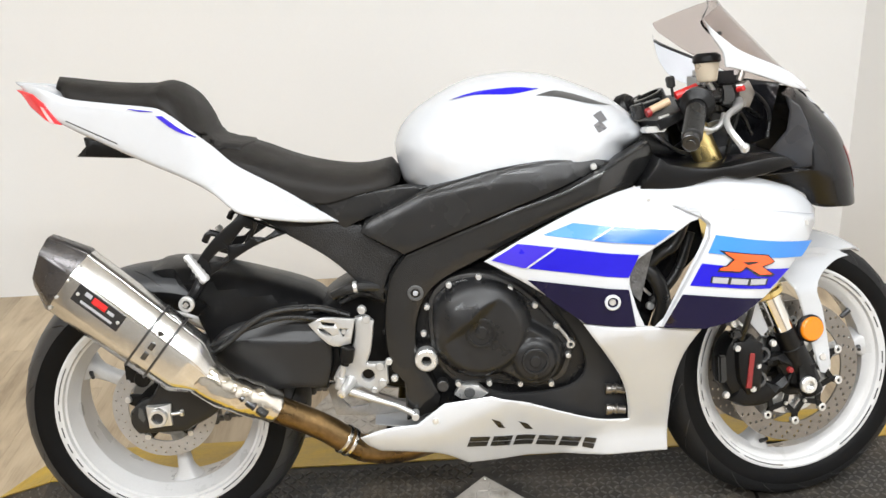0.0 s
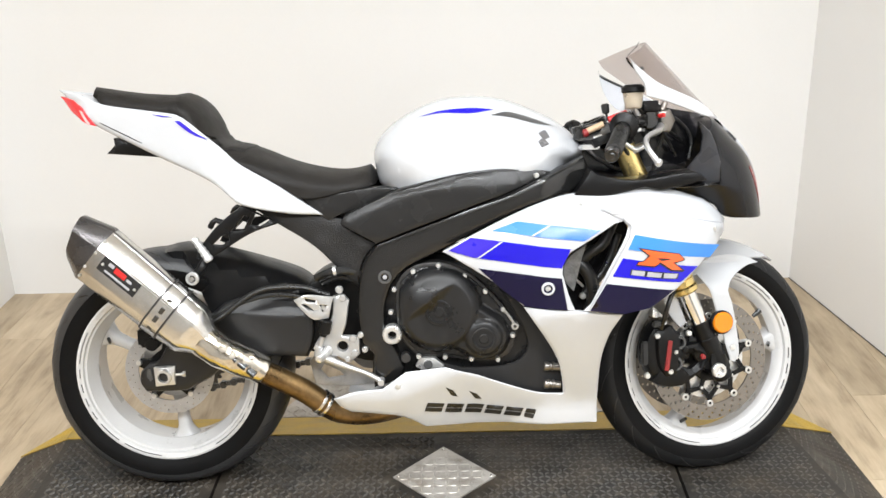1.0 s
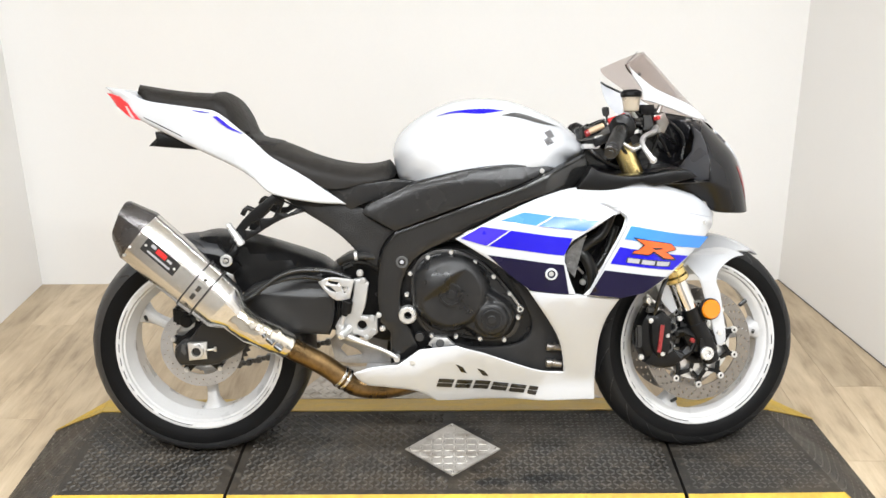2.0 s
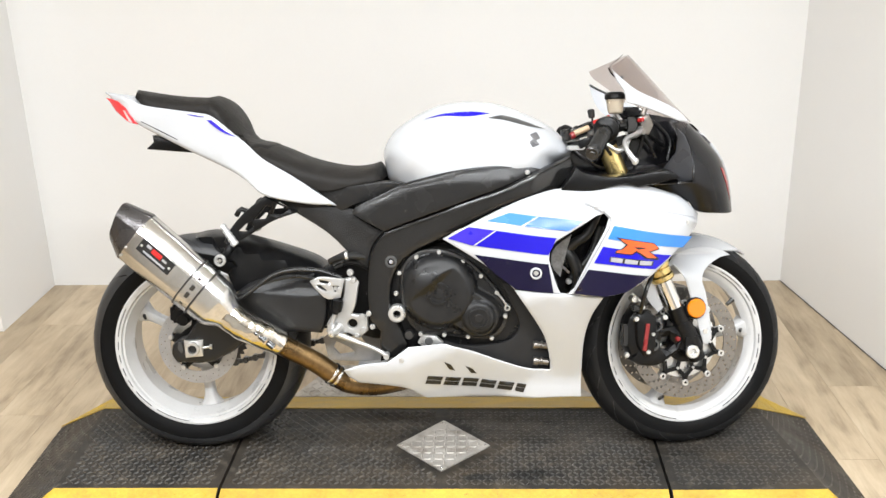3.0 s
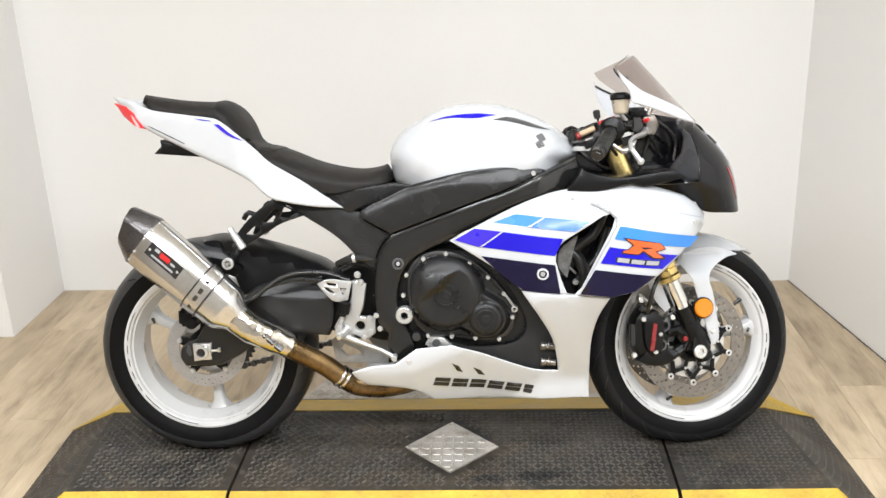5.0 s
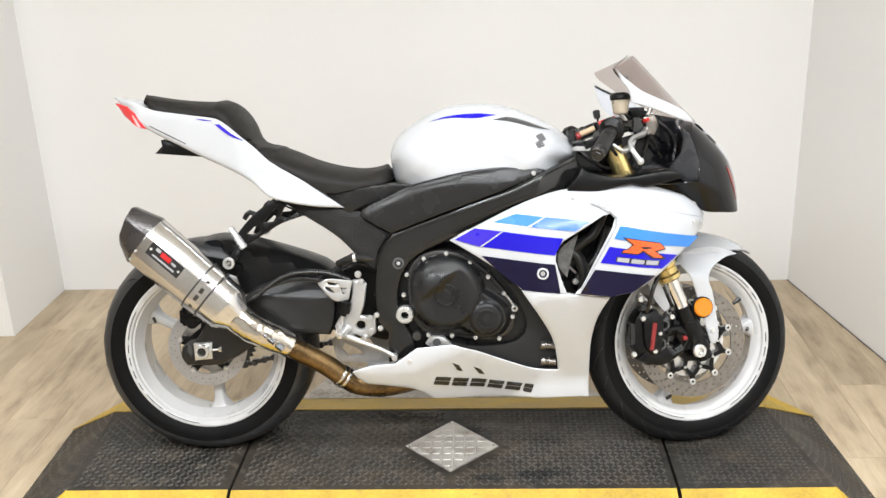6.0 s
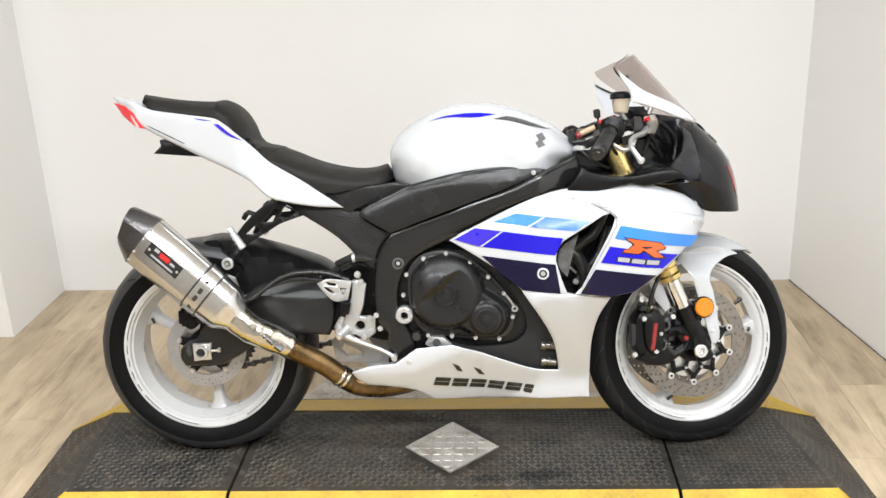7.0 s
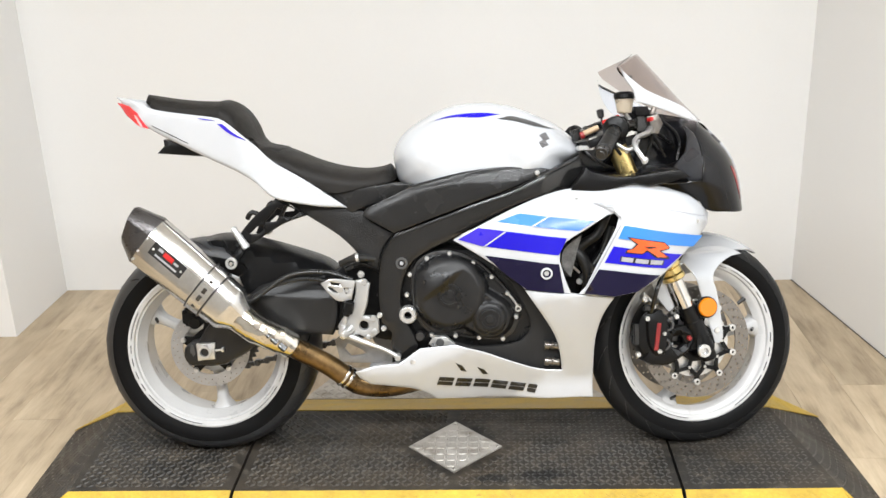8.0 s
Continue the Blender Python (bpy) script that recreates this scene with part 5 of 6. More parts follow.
HUGGER = [(-0.000, 0.611), (0.048, 0.619), (0.126, 0.608), (0.235, 0.580), (0.344, 0.542), (0.390, 0.506), (0.199, 0.493), (0.134, 0.462), (0.091, 0.542)]
HANGER = [(0.231, 0.726), (0.281, 0.701), (0.319, 0.683), (0.248, 0.658), (0.136, 0.595), (0.113, 0.602), (0.130, 0.634), (0.172, 0.680)]
HANGER_H1 = [(0.263, 0.706), (0.296, 0.691), (0.271, 0.675), (0.249, 0.678)]
HANGER_H2 = [(0.235, 0.701), (0.248, 0.697), (0.230, 0.665), (0.199, 0.662)]
HANGER_H3 = [(0.178, 0.653), (0.196, 0.645), (0.180, 0.632), (0.155, 0.632)]


def swing_w(x, z):
    """Flat flank that leans inwards above a ridge."""
    return 0.112 + 0.03 * max(0, min(1, x / 0.3)) - 0.75 * max(0.0, z - 0.466 + 0.05 * max(0.0, x - 0.2)) * max(0.0, min(1.0, (x - 0.12) / 0.06))


for sd in (-1, 1):
    sw = bit("swingarm", plate(SWING, swing_w, 0.05, (), 0.009, 0.012, sd, corner=35), SWINGM, bike, "matte black aluminium swingarm")
    bit("axle_block", plate([(-0.016, 0.330), (0.037, 0.333), (0.035, 0.285), (-0.014, 0.281)], 0.126, 0.02, (), 0.02, 0.006, sd, rounded=False), ALU, sw)
    bit("axle_nut", joined(pipe((0.011, sd * 0.115, 0.309), (0.011, sd * 0.140, 0.309), 0.0195, 0.0125)), ALU, sw)
    bit("axle_bore", cyl((0.011, sd * 0.11, 0.309), (0.011, sd * 0.131, 0.309), 0.0125), INK, sw)
    bit("adjuster_screw", joined(cyl((0.036, sd * 0.120, 0.310), (0.060, sd * 0.120, 0.312), 0.0035), cyl((0.055, sd * 0.120, 0.312), (0.062, sd * 0.120, 0.312), 0.008, None, 6)), ALU, sw)
    bit("adjuster_slot", plate([(-0.034, 0.325), (-0.026, 0.322), (-0.022, 0.300), (-0.028, 0.292), (-0.037, 0.305)], 0.113, 0.004, (), 0.02, 0, sd), GREYK, sw)
bit("swingarm_bridge", plate([(0.28, 0.49), (0.40, 0.47), (0.40, 0.36), (0.30, 0.37)], 0.12, 0.24, (), 0.03), BLACK, bike)
bit("rear_hugger", pillow(HUGGER, 0.104, 0.03, lambda x, z: z < 0.52 and x > 0.1, 0.02), BLACK, bike, "matte black rear mudguard")
hang = []
for sd in (-1, 1):
    hang.append(bit("footrest_hanger", plate(HANGER, 0.135, 0.012, [HANGER_H1, HANGER_H2, HANGER_H3], 0.015, 0.004, sd), BLACK, bike, "black pierced pillion footrest hanger"))
    bit("pillion_footrest", tube([(0.116 + 0.0034 * i, sd * 0.15, 0.652 - 0.0054 * i) for i in range(11)], [0.0075 + 0.0025 * (i % 2) + 0.0003 * i for i in range(11)], 10, 0.0064, True, 0.7), SILVER, hang[-1], "folded ribbed metal pillion footrest")
    bit("hanger_stay", tube([(0.150, sd * 0.125, 0.672), (0.165, sd * 0.125, 0.69), (0.20, sd * 0.12, 0.668)], 0.007, 8), BLACK, hang[-1])
rc = bit("rear_caliper", joined(box(-0.062, -0.006, -0.09, -0.05, 0.372, 0.425, 0.008), cyl((-0.022, -0.05, 0.385), (-0.022, -0.105, 0.385), 0.017)), BLACK, bike, "small black rear brake caliper")
bolt(rc, -0.052, 0.09, 0.415, 0.007, BLACK)
bit("rear_brake_hose", tube([(-0.03, -0.10, 0.42), (0.06, -0.15, 0.44), (0.15, -0.16, 0.455), (0.26, -0.15, 0.522), (0.36, -0.14, 0.528), (0.43, -0.13, 0.505)], 0.0065, 10), HOSE, bike, "black rubber brake hose")
bit("rear_brake_hose", tube([(0.14, -0.15, 0.46), (0.22, -0.15, 0.495), (0.30, -0.145, 0.512), (0.38, -0.14, 0.50)], 0.005, 10), HOSE, bike)
bit("sprocket", plate([ray(RW, 0.108 if i % 2 else 0.118, 360 * i / 84) for i in range(84)], 0.08, 0.006, [[ray(RW, 0.062, 15 * i) for i in range(24)]], 0.03, 0, 1, rounded=False), DARKSTEEL, rear, "dark toothed sprocket")
for c0, c1 in ((0.1985, 0.0036), (0.415, 0.0006)):
    bit("chain_run", joined(*[box(0.0115 + i * 0.0145, 0.0285 + i * 0.0145, 0.064 + 0.004 * (i % 2), 0.088 - 0.004 * (i % 2), c0 + c1 * i - 0.0092 + 0.003 * (i % 2), c0 + c1 * i + 0.0092 - 0.003 * (i % 2), 0.003) for i in range(34)]), DARKSTEEL, bike, "dark steel drive chain")

# right footrest, pedal and bracket
PEG_ARM = [(0.443, 0.508), (0.463, 0.512), (0.481, 0.498), (0.471, 0.437), (0.460, 0.410), (0.502, 0.407), (0.502, 0.363), (0.477, 0.342), (0.447, 0.358), (0.427, 0.352), (0.405, 0.361), (0.389, 0.380), (0.401, 0.402), (0.411, 0.411), (0.437, 0.457)]
HEEL = [(0.350, 0.504), (0.378, 0.516), (0.412, 0.514), (0.445, 0.510), (0.432, 0.459), (0.397, 0.455), (0.368, 0.480)]
HEEL_A = [(0.375, 0.508), (0.404, 0.503), (0.400, 0.497), (0.379, 0.500)]
HEEL_B = [(0.367, 0.494), (0.379, 0.493), (0.398, 0.477), (0.384, 0.480)]
HEEL_C = [(0.411, 0.491), (0.429, 0.490), (0.418, 0.473)]
STAND_PLATE = [(0.358, 0.310), (0.386, 0.332), (0.412, 0.330), (0.446, 0.304), (0.540, 0.262), (0.536, 0.246), (0.443, 0.241), (0.372, 0.246)]
STAND_SLOT = [(0.386, 0.285), (0.396, 0.300), (0.436, 0.280), (0.446, 0.268), (0.405, 0.262)]
peg_hole = [(0.461 + 0.0125 * math.cos(a), 0.384 + 0.0125 * math.sin(a)) for a in [k * math.pi / 6 for k in range(12)]]
for sd in (-1,):
    br = bit("footrest_bracket", plate(PEG_ARM, 0.165, 0.016, [peg_hole], 0.012, 0.005, sd, corner=40), SILVER, bike, "silver aluminium rider footrest bracket")
    bit("heel_guard", plate(HEEL, 0.178, 0.006, [HEEL_A, HEEL_B, HEEL_C], 0.012, 0.003, sd), SILVER, br, "pierced silver heel guard")
    bit("footrest", tube([(0.425, sd * 0.165, 0.375), (0.418, sd * 0.20, 0.372), (0.410, sd * 0.225, 0.370)], [0.012, 0.010, 0.009], 14), ALU, br)
    bit("foot_pedal", tube([(0.422, sd * 0.178, 0.357), (0.474, sd * 0.18, 0.336), (0.519, sd * 0.18, 0.318), (0.552, sd * 0.185, 0.300)], [0.010, 0.007, 0.006, 0.007], 12), SILVER, br)
    bit("pedal_tip", cyl((0.553, sd * 0.170, 0.299), (0.553, sd * 0.20, 0.299), 0.008), SILVER, br)
    bit("master_cylinder", joined(cyl((0.427, sd * 0.182, 0.454), (0.420, sd * 0.182, 0.423), 0.0145), cyl((0.420, sd * 0.182, 0.426), (0.416, sd * 0.182, 0.416), 0.009)), BLACK, br)
    bit("push_rod", joined(cyl((0.416, sd * 0.182, 0.416), (0.401, sd * 0.182, 0.366), 0.006), cyl((0.408, sd * 0.182, 0.391), (0.401, sd * 0.182, 0.366), 0.0095)), SILVER, br)
    for bx, bz, r, m in ((0.459, 0.525, 0.010, SILVER), (0.467, 0.505, 0.009, SILVER), (0.420, 0.483, 0.007, ALU), (0.487, 0.403, 0.010, SILVER), (0.490, 0.366, 0.010, SILVER), (0.515, 0.375, 0.008, ALU), (0.506, 0.412, 0.008, ALU), (0.472, 0.352, 0.007, SILVER), (0.401, 0.378, 0.009, SILVER), (0.415, 0.358, 0.013, SILVER), (0.43, 0.37, 0.008, SILVER)):
        bolt(br, bx, 0.166, bz, r, m, side=sd)
bit("stand_bracket", plate(STAND_PLATE, 0.03, 0.008, [STAND_SLOT], 0.015, 0.003), mat("dull_grey_casting", (0.46, 0.45, 0.44), 0.45, metal=0.4, var=0.2, scale=30), bike, "grey metal stand bracket")
bit("shock_reservoir", cyl((0.497, -0.06, 0.525), (0.50, -0.06, 0.475), 0.013), DRED, bike)
bit("side_stand", tube([(0.52, 0.16, 0.26), (0.50, 0.22, 0.15), (0.46, 0.27, 0.062)], [0.012, 0.010, 0.011], 12), BLACK, bike, "black side stand leg")

# dark castings and hoses behind the footrest
bit("rear_crankcase", plate([(0.345, 0.50), (0.41, 0.545), (0.50, 0.565), (0.59, 0.60), (0.60, 0.34), (0.53, 0.315), (0.45, 0.335), (0.38, 0.36), (0.34, 0.42)], 0.075, 0.15, (), 0.02, 0.012), BLACK, bike, "dark engine casting behind the footrest")
for pts, r in (([(0.40, -0.13, 0.548), (0.44, -0.14, 0.565), (0.50, -0.13, 0.560), (0.56, -0.12, 0.53)], 0.010), ([(0.41, -0.12, 0.53), (0.46, -0.11, 0.545), (0.54, -0.11, 0.50), (0.555, -0.11, 0.44)], 0.008), ([(0.50, -0.10, 0.46), (0.525, -0.115, 0.42), (0.52, -0.11, 0.36)], 0.009)):
    bit("rubber_hose", tube(pts, r, 10), HOSE, bike)
bit("hose_clamp", pipe((0.444, -0.14, 0.566), (0.452, -0.14, 0.567), 0.0125, 0.0095, 16), ALU, bike)
bit("hose_clamp", pipe((0.535, -0.124, 0.548), (0.542, -0.122, 0.543), 0.0125, 0.0095, 16), ALU, bike)

# engine
ENG_COVER = [(0.595, 0.533), (0.609, 0.556), (0.640, 0.578), (0.700, 0.584), (0.764, 0.561), (0.811, 0.522), (0.855, 0.471), (0.885, 0.425), (0.878, 0.376), (0.861, 0.348), (0.835, 0.336), (0.770, 0.337), (0.710, 0.347), (0.649, 0.347), (0.615, 0.379), (0.595, 0.433)]
eng = bit("engine", joined(plate([(0.56, 0.60), (0.80, 0.585), (0.93, 0.62), (0.99, 0.50), (0.96, 0.28), (0.80, 0.22), (0.60, 0.24), (0.545, 0.35)], 0.125, 0.25, (), 0.03, 0.02)), ENGM, bike, "dark four-cylinder engine block")
bit("cover_flange", plate(ENG_COVER, 0.153, 0.05, (), 0.02, 0.004, corner=35), ENGF, eng)


def clutch_w(x, z):
    """A dome cut by a flat and a small drum, joined by a web over a low base."""
    rise = lambda d, run: (lambda q: q * q * (3 - 2 * q))(max(0.0, min(1.0, d / run)))
    d1, d2 = math.hypot(x - 0.697, z - 0.470), math.hypot(x - 0.803, z - 0.402)
    dx, dz = x - 0.697, z - 0.470
    facet_run = max(0.0, min(dz * 0.91 - dx * 0.42, dz * 0.65 - dx * 0.76) - 0.014)
    big = min(0.056 * math.sqrt(max(0.0, 1 - (d1 / 0.104) ** 2)), 0.036 + 0.7 * facet_run)
    small = 0.034 * rise(0.062 - d2, 0.026) + 0.004 * max(0.0, 1 - (d2 / 0.05) ** 2)
    u = max(0.0, min(1.0, ((x - 0.697) * 0.106 - (z - 0.470) * 0.068) / 0.01586))
    web = 0.024 * rise(0.066 - math.hypot(x - 0.697 - 0.106 * u, z - 0.470 + 0.068 * u), 0.016)
    return 0.160 + max(big, small, web)


bit("clutch_cover", plate([(0.699 + (x - 0.73) * 0.93 + 0.031 * 0.98, 0.458 + (z - 0.458) * 0.93) for x, z in ENG_COVER], clutch_w, 0.02, (), 0.0045, 0.004, corner=35), ENGM, eng, "dark cast clutch cover", 40)
for c, r in (((0.697, 0.470), 0.031), ((0.803, 0.402), 0.028)):
    w = clutch_w(*c)
    bit("cover_boss", joined(pipe((c[0], -w + 0.003, c[1]), (c[0], -w - 0.004, c[1]), r, r - 0.006, 32), cyl((c[0], -w + 0.003, c[1]), (c[0], -w - 0.003, c[1]), r * 0.42, None, 24)), ENGM, eng)
for bx, bz in [(0.638, 0.565), (0.699, 0.578), (0.761, 0.550), (0.810, 0.511), (0.852, 0.465), (0.874, 0.400), (0.837, 0.340), (0.773, 0.344), (0.709, 0.350), (0.645, 0.353), (0.619, 0.412), (0.581, 0.466), (0.591, 0.522)]:
    bolt(eng, bx, 0.160, bz, 0.0066, ALU, high=0.009)
bit("water_fitting", joined(plate([(0.636, 0.328), (0.649, 0.349), (0.687, 0.346), (0.706, 0.327), (0.694, 0.319), (0.650, 0.318)], 0.165, 0.02, (), 0.02, 0.004)), ALU, eng)
bit("fitting_plug", cyl((0.667, -0.15, 0.333), (0.667, -0.170, 0.333), 0.011), GREYK, eng)
bit("drain_plug", cyl((0.613, -0.14, 0.350), (0.613, -0.168, 0.350), 0.012), ENGF, eng)
bit("cover_lug", pipe((0.880, -0.14, 0.422), (0.880, -0.164, 0.422), 0.009, 0.0045, 16), ALU, eng)
bit("cover_clip", tube([(0.854, -0.158, 0.463), (0.868, -0.160, 0.445), (0.879, -0.160, 0.428)], 0.004, 8), ALU, eng)
INNER = [(0.684, 0.304), (0.700, 0.332), (0.746, 0.317), (0.838, 0.318), (0.892, 0.333), (0.912, 0.370), (0.893, 0.430), (0.841, 0.515), (0.899, 0.476), (0.954, 0.398), (0.984, 0.330), (1.003, 0.240), (0.914, 0.238), (0.822, 0.250), (0.746, 0.281)]
bit("inner_fairing", plate(INNER, 0.145, 0.006, (), 0.02, 0.008), INNERM, bike, "matte dark grey inner fairing panel")
bit("inner_backing", plate([(0.90, 0.62), (1.15, 0.70), (1.17, 0.60), (1.06, 0.46), (1.02, 0.25), (0.93, 0.25), (0.90, 0.45)], 0.11, 0.22, (), 0.03), GLOSSK, bike)
for z0 in (0.318, 0.273):
    bit("cooler_union", joined(cyl((0.949, -0.158, z0), (0.962, -0.158, z0 - 0.001), 0.0115), cyl((0.96, -0.158, z0), (0.99, -0.158, z0 - 0.004), 0.009), cyl((0.968, -0.158, z0), (0.974, -0.158, z0 - 0.001), 0.0115)), DISC, bike)
for pts, r in (([(1.00, -0.16, 0.60), (1.05, -0.17, 0.56), (1.07, -0.17, 0.50), (1.06, -0.16, 0.45)], 0.016), ([(1.12, -0.16, 0.68), (1.09, -0.17, 0.62), (1.06, -0.17, 0.60), (1.01, -0.16, 0.55)], 0.013), ([(1.13, -0.15, 0.64), (1.10, -0.16, 0.56), (1.05, -0.16, 0.50)], 0.010)):
    bit("coolant_hose", tube(pts, r, 14), HOSE, bike)
bolt(bike, 1.045, 0.16, 0.493, 0.009, ALU, high=0.006)
bit("hose_clip", tube([(1.005, -0.165, 0.552), (1.025, -0.172, 0.537), (1.045, -0.16, 0.517)], 0.0035, 8), ALU, bike)
bit("radiator_edge", plate([(0.997, 0.541), (1.003, 0.586), (1.050, 0.623), (1.038, 0.585), (1.020, 0.510)], 0.185, 0.02, (), 0.015), FOIL, bike, "grey finned radiator edge")

# nose, windscreen, cockpit
NOSEM = mat("satin_black_nose", (0.010, 0.010, 0.011), 0.2, var=0.1, spec=0.25)
NOSE_OUT = [(1.318, 0.905), (1.384, 0.907), (1.426, 0.867), (1.466, 0.820), (1.492, 0.757), (1.503, 0.663), (1.44, 0.669), (1.386, 0.675), (1.362, 0.702), (1.313, 0.726), (1.208, 0.752), (1.250, 0.764), (1.300, 0.764), (1.362, 0.757), (1.364, 0.80), (1.360, 0.850), (1.345, 0.880)]
front_line = spline([(1.36, 0.915), (1.384, 0.907), (1.426, 0.867), (1.466, 0.820), (1.492, 0.757), (1.508, 0.660)], 0.012, False)


def nose_w(x, z):
    d = min(1.0, float(away(np.array([[x, z]]), front_line[:-1], front_line[1:])[0]) / 0.13)
    band = max(0.0, 0.757 - 0.4 * (x - 1.364) - z)
    return max(0.003, 0.186 * math.sqrt(max(0.0, 1 - (1 - d) ** 2)) - 0.2 * max(0, z - 0.80) * d - 0.75 * band * d)


nose = bit("nose_cowl", plate(NOSE_OUT, nose_w, 0.005, (), 0.008, 0.004, -1), NOSEM, bike, "satin black nose cowl around the headlight", 22)
bit("cowl_half", plate(NOSE_OUT, nose_w, 0.005, (), 0.010, 0.004, 1), NOSEM, nose, "", 30)
bit("nose_edge", pillow([(1.395, 0.904), (1.430, 0.872), (1.470, 0.825), (1.497, 0.757), (1.514, 0.655), (1.494, 0.72), (1.474, 0.79), (1.44, 0.845)], 0.07, 0.03, None, 0.012), WHITE, nose, "white front edge of the nose")
for sd in (-1, 1):
    bit("red_flash", plate([(1.452, 0.790), (1.462, 0.785), (1.480, 0.735), (1.484, 0.70), (1.474, 0.73), (1.462, 0.765)], lambda x, z: nose_w(x, z) + 0.002, 0.004, (), 0.015, 0, sd), RED, nose)
SCREEN_MID = [(1.221, 1.094), (1.283, 1.026), (1.331, 0.971), (1.385, 0.912)]
SCREEN_SIDE = [(1.142, 1.056), (1.150, 1.040), (1.179, 1.018), (1.225, 0.985), (1.290, 0.950), (1.345, 0.912)]
sm, ss = spline(SCREEN_MID, 0.02, False), spline(SCREEN_SIDE, 0.02, False)
def along(c, s):
    i = s * (len(c) - 1)
    k = min(int(i), len(c) - 2)
    return c[k] + (c[k + 1] - c[k]) * (i - k)


rows = []
for i in range(19):
    s = i / 18
    m, e = along(sm, s), along(ss, s)
    row = []
    for lay in (0, 1):
        us = [j / 12 - 1 for j in range(25)]
        for u in (us if lay == 0 else us[::-1]):
            t = 1 - abs(u) ** 2.0
            p = e + (m - e) * t
            row.append((p[0] - 0.003 * lay, u * (0.195 - 0.0025 * lay), p[1] - 0.002 * lay))
    rows.append(row)
scr = bit("windscreen", grid(rows, True, True), SMOKED, bike, "smoke-tinted acrylic windscreen")
scr.visible_shadow = False
SCREEN_TRIM = [(1.147, 1.058), (1.155, 1.046), (1.179, 1.024), (1.212, 0.998), (1.255, 0.977), (1.298, 0.957), (1.327, 0.937), (1.352, 0.909), (1.312, 0.921), (1.269, 0.939), (1.226, 0.955), (1.187, 0.967), (1.180, 0.996), (1.161, 1.023)]
bit("screen_surround", plate(SCREEN_TRIM, lambda x, z: 0.200 - 0.05 * max(0, x - 1.2), 0.006, (), 0.015, 0.004, -1), WHITE, nose)
FAR_TRIM = [(1.137, 1.030), (1.139, 1.014), (1.184, 0.990), (1.242, 0.965), (1.330, 0.920), (1.260, 0.905), (1.193, 0.922), (1.164, 0.948), (1.147, 0.981)]
bit("screen_surround", plate(FAR_TRIM, 0.186, 0.005, (), 0.015, 0.003, 1), WHITE, nose)
bit("screen_edge", tube([(1.140, 0.184, 1.016), (1.150, 0.182, 1.009), (1.184, 0.182, 0.992), (1.242, 0.182, 0.966)], 0.0035, 8), INK, nose)
bit("screen_edge", tube([(1.205, -0.012, 1.094), (1.180, -0.10, 1.080), (1.146, -0.186, 1.060)], 0.0014, 6), INK, nose)
bolt(scr, 1.175, 0.196, 1.03, 0.005, INK, side=-1, high=0.002)
for sd in (-1, 1):
    # The lighter slate tone puts this inner facet's reflection into its colour.
    bit("nose_inner_panel", plate([(1.322, 0.902), (1.345, 0.880), (1.356, 0.850), (1.368, 0.800), (1.370, 0.762), (1.336, 0.756), (1.306, 0.760), (1.300, 0.792), (1.326, 0.832), (1.330, 0.870)], lambda x, z: 0.176 - 0.75 * max(0, 1.366 - x), 0.006, (), 0.015, 0.003, sd, rounded=False), SLATE, nose, "", 40)
for sd in (-1, 1):
    bit("nose_ledge", plate([(1.185, 0.770), (1.205, 0.789), (1.285, 0.792), (1.306, 0.788), (1.318, 0.763), (1.362, 0.757), (1.30, 0.752), (1.235, 0.754)], lambda x, z: 0.186 - 1.1 * max(0, z - 0.755), 0.005, (), 0.012, 0.002, sd, corner=30), GLOSSK, nose)
# Black sheet for the inner cowl wall, holding the shade under the screen.
bit("inner_cowl_shade", plate([(1.262, 0.935), (1.368, 0.915), (1.345, 0.80), (1.25, 0.77), (1.10, 0.775), (1.12, 0.83), (1.20, 0.87), (1.245, 0.88)], -0.02, 0.006, (), 0.02), GLOSSK, nose)
bit("dash_tray", plate([(1.02, 0.742), (1.06, 0.80), (1.075, 0.79), (1.16, 0.775), (1.30, 0.79), (1.33, 0.77), (1.22, 0.748), (1.186, 0.756), (1.10, 0.738)], 0.20, 0.40, (), 0.02, 0.006), BLACK, bike, "matte black fairing inner ledge")
bit("instrument_panel", joined(box(1.185, 1.225, -0.075, 0.085, 0.90, 0.95, 0.012), box(1.22, 1.28, -0.03, 0.03, 0.86, 0.93, 0.008)), GLOSSK, bike, "black instrument cluster")
# Added black plate: hides the far fork leg and fills for dark clutter.
bit("dark_mask_plate", plate([(1.01, 0.835), (1.05, 0.862), (1.11, 0.865), (1.16, 0.85), (1.17, 0.775), (1.07, 0.76), (1.02, 0.775)], 0.02, 0.04, (), 0.02, 0.008), GLOSSK, bike)
tc = barwork("top_clamp", joined(plate([(1.02, 0.845), (1.15, 0.895), (1.16, 0.875), (1.03, 0.825)], 0.135, 0.27, (), 0.03, 0.006), cyl((1.075, 0, 0.85), (1.065, 0, 0.885), 0.022)), BLACK, bike, "black upper fork clamp")
barwork("adjuster", joined(cyl((1.074, -0.104, 0.890), (1.118, -0.113, 0.905), 0.010)), RED, tc)
barwork("adjuster", joined(cyl((1.022, -0.095, 0.866), (1.062, -0.10, 0.882), 0.008)), mat("tan_label", (0.45, 0.32, 0.2), 0.4), tc)
barwork("adjuster", joined(cyl((1.012, -0.097, 0.860), (1.022, -0.098, 0.864), 0.0095)), DRED, tc)
barwork("key_barrel", cyl((1.015, -0.06, 0.85), (1.008, -0.06, 0.880), 0.014), INK, tc)
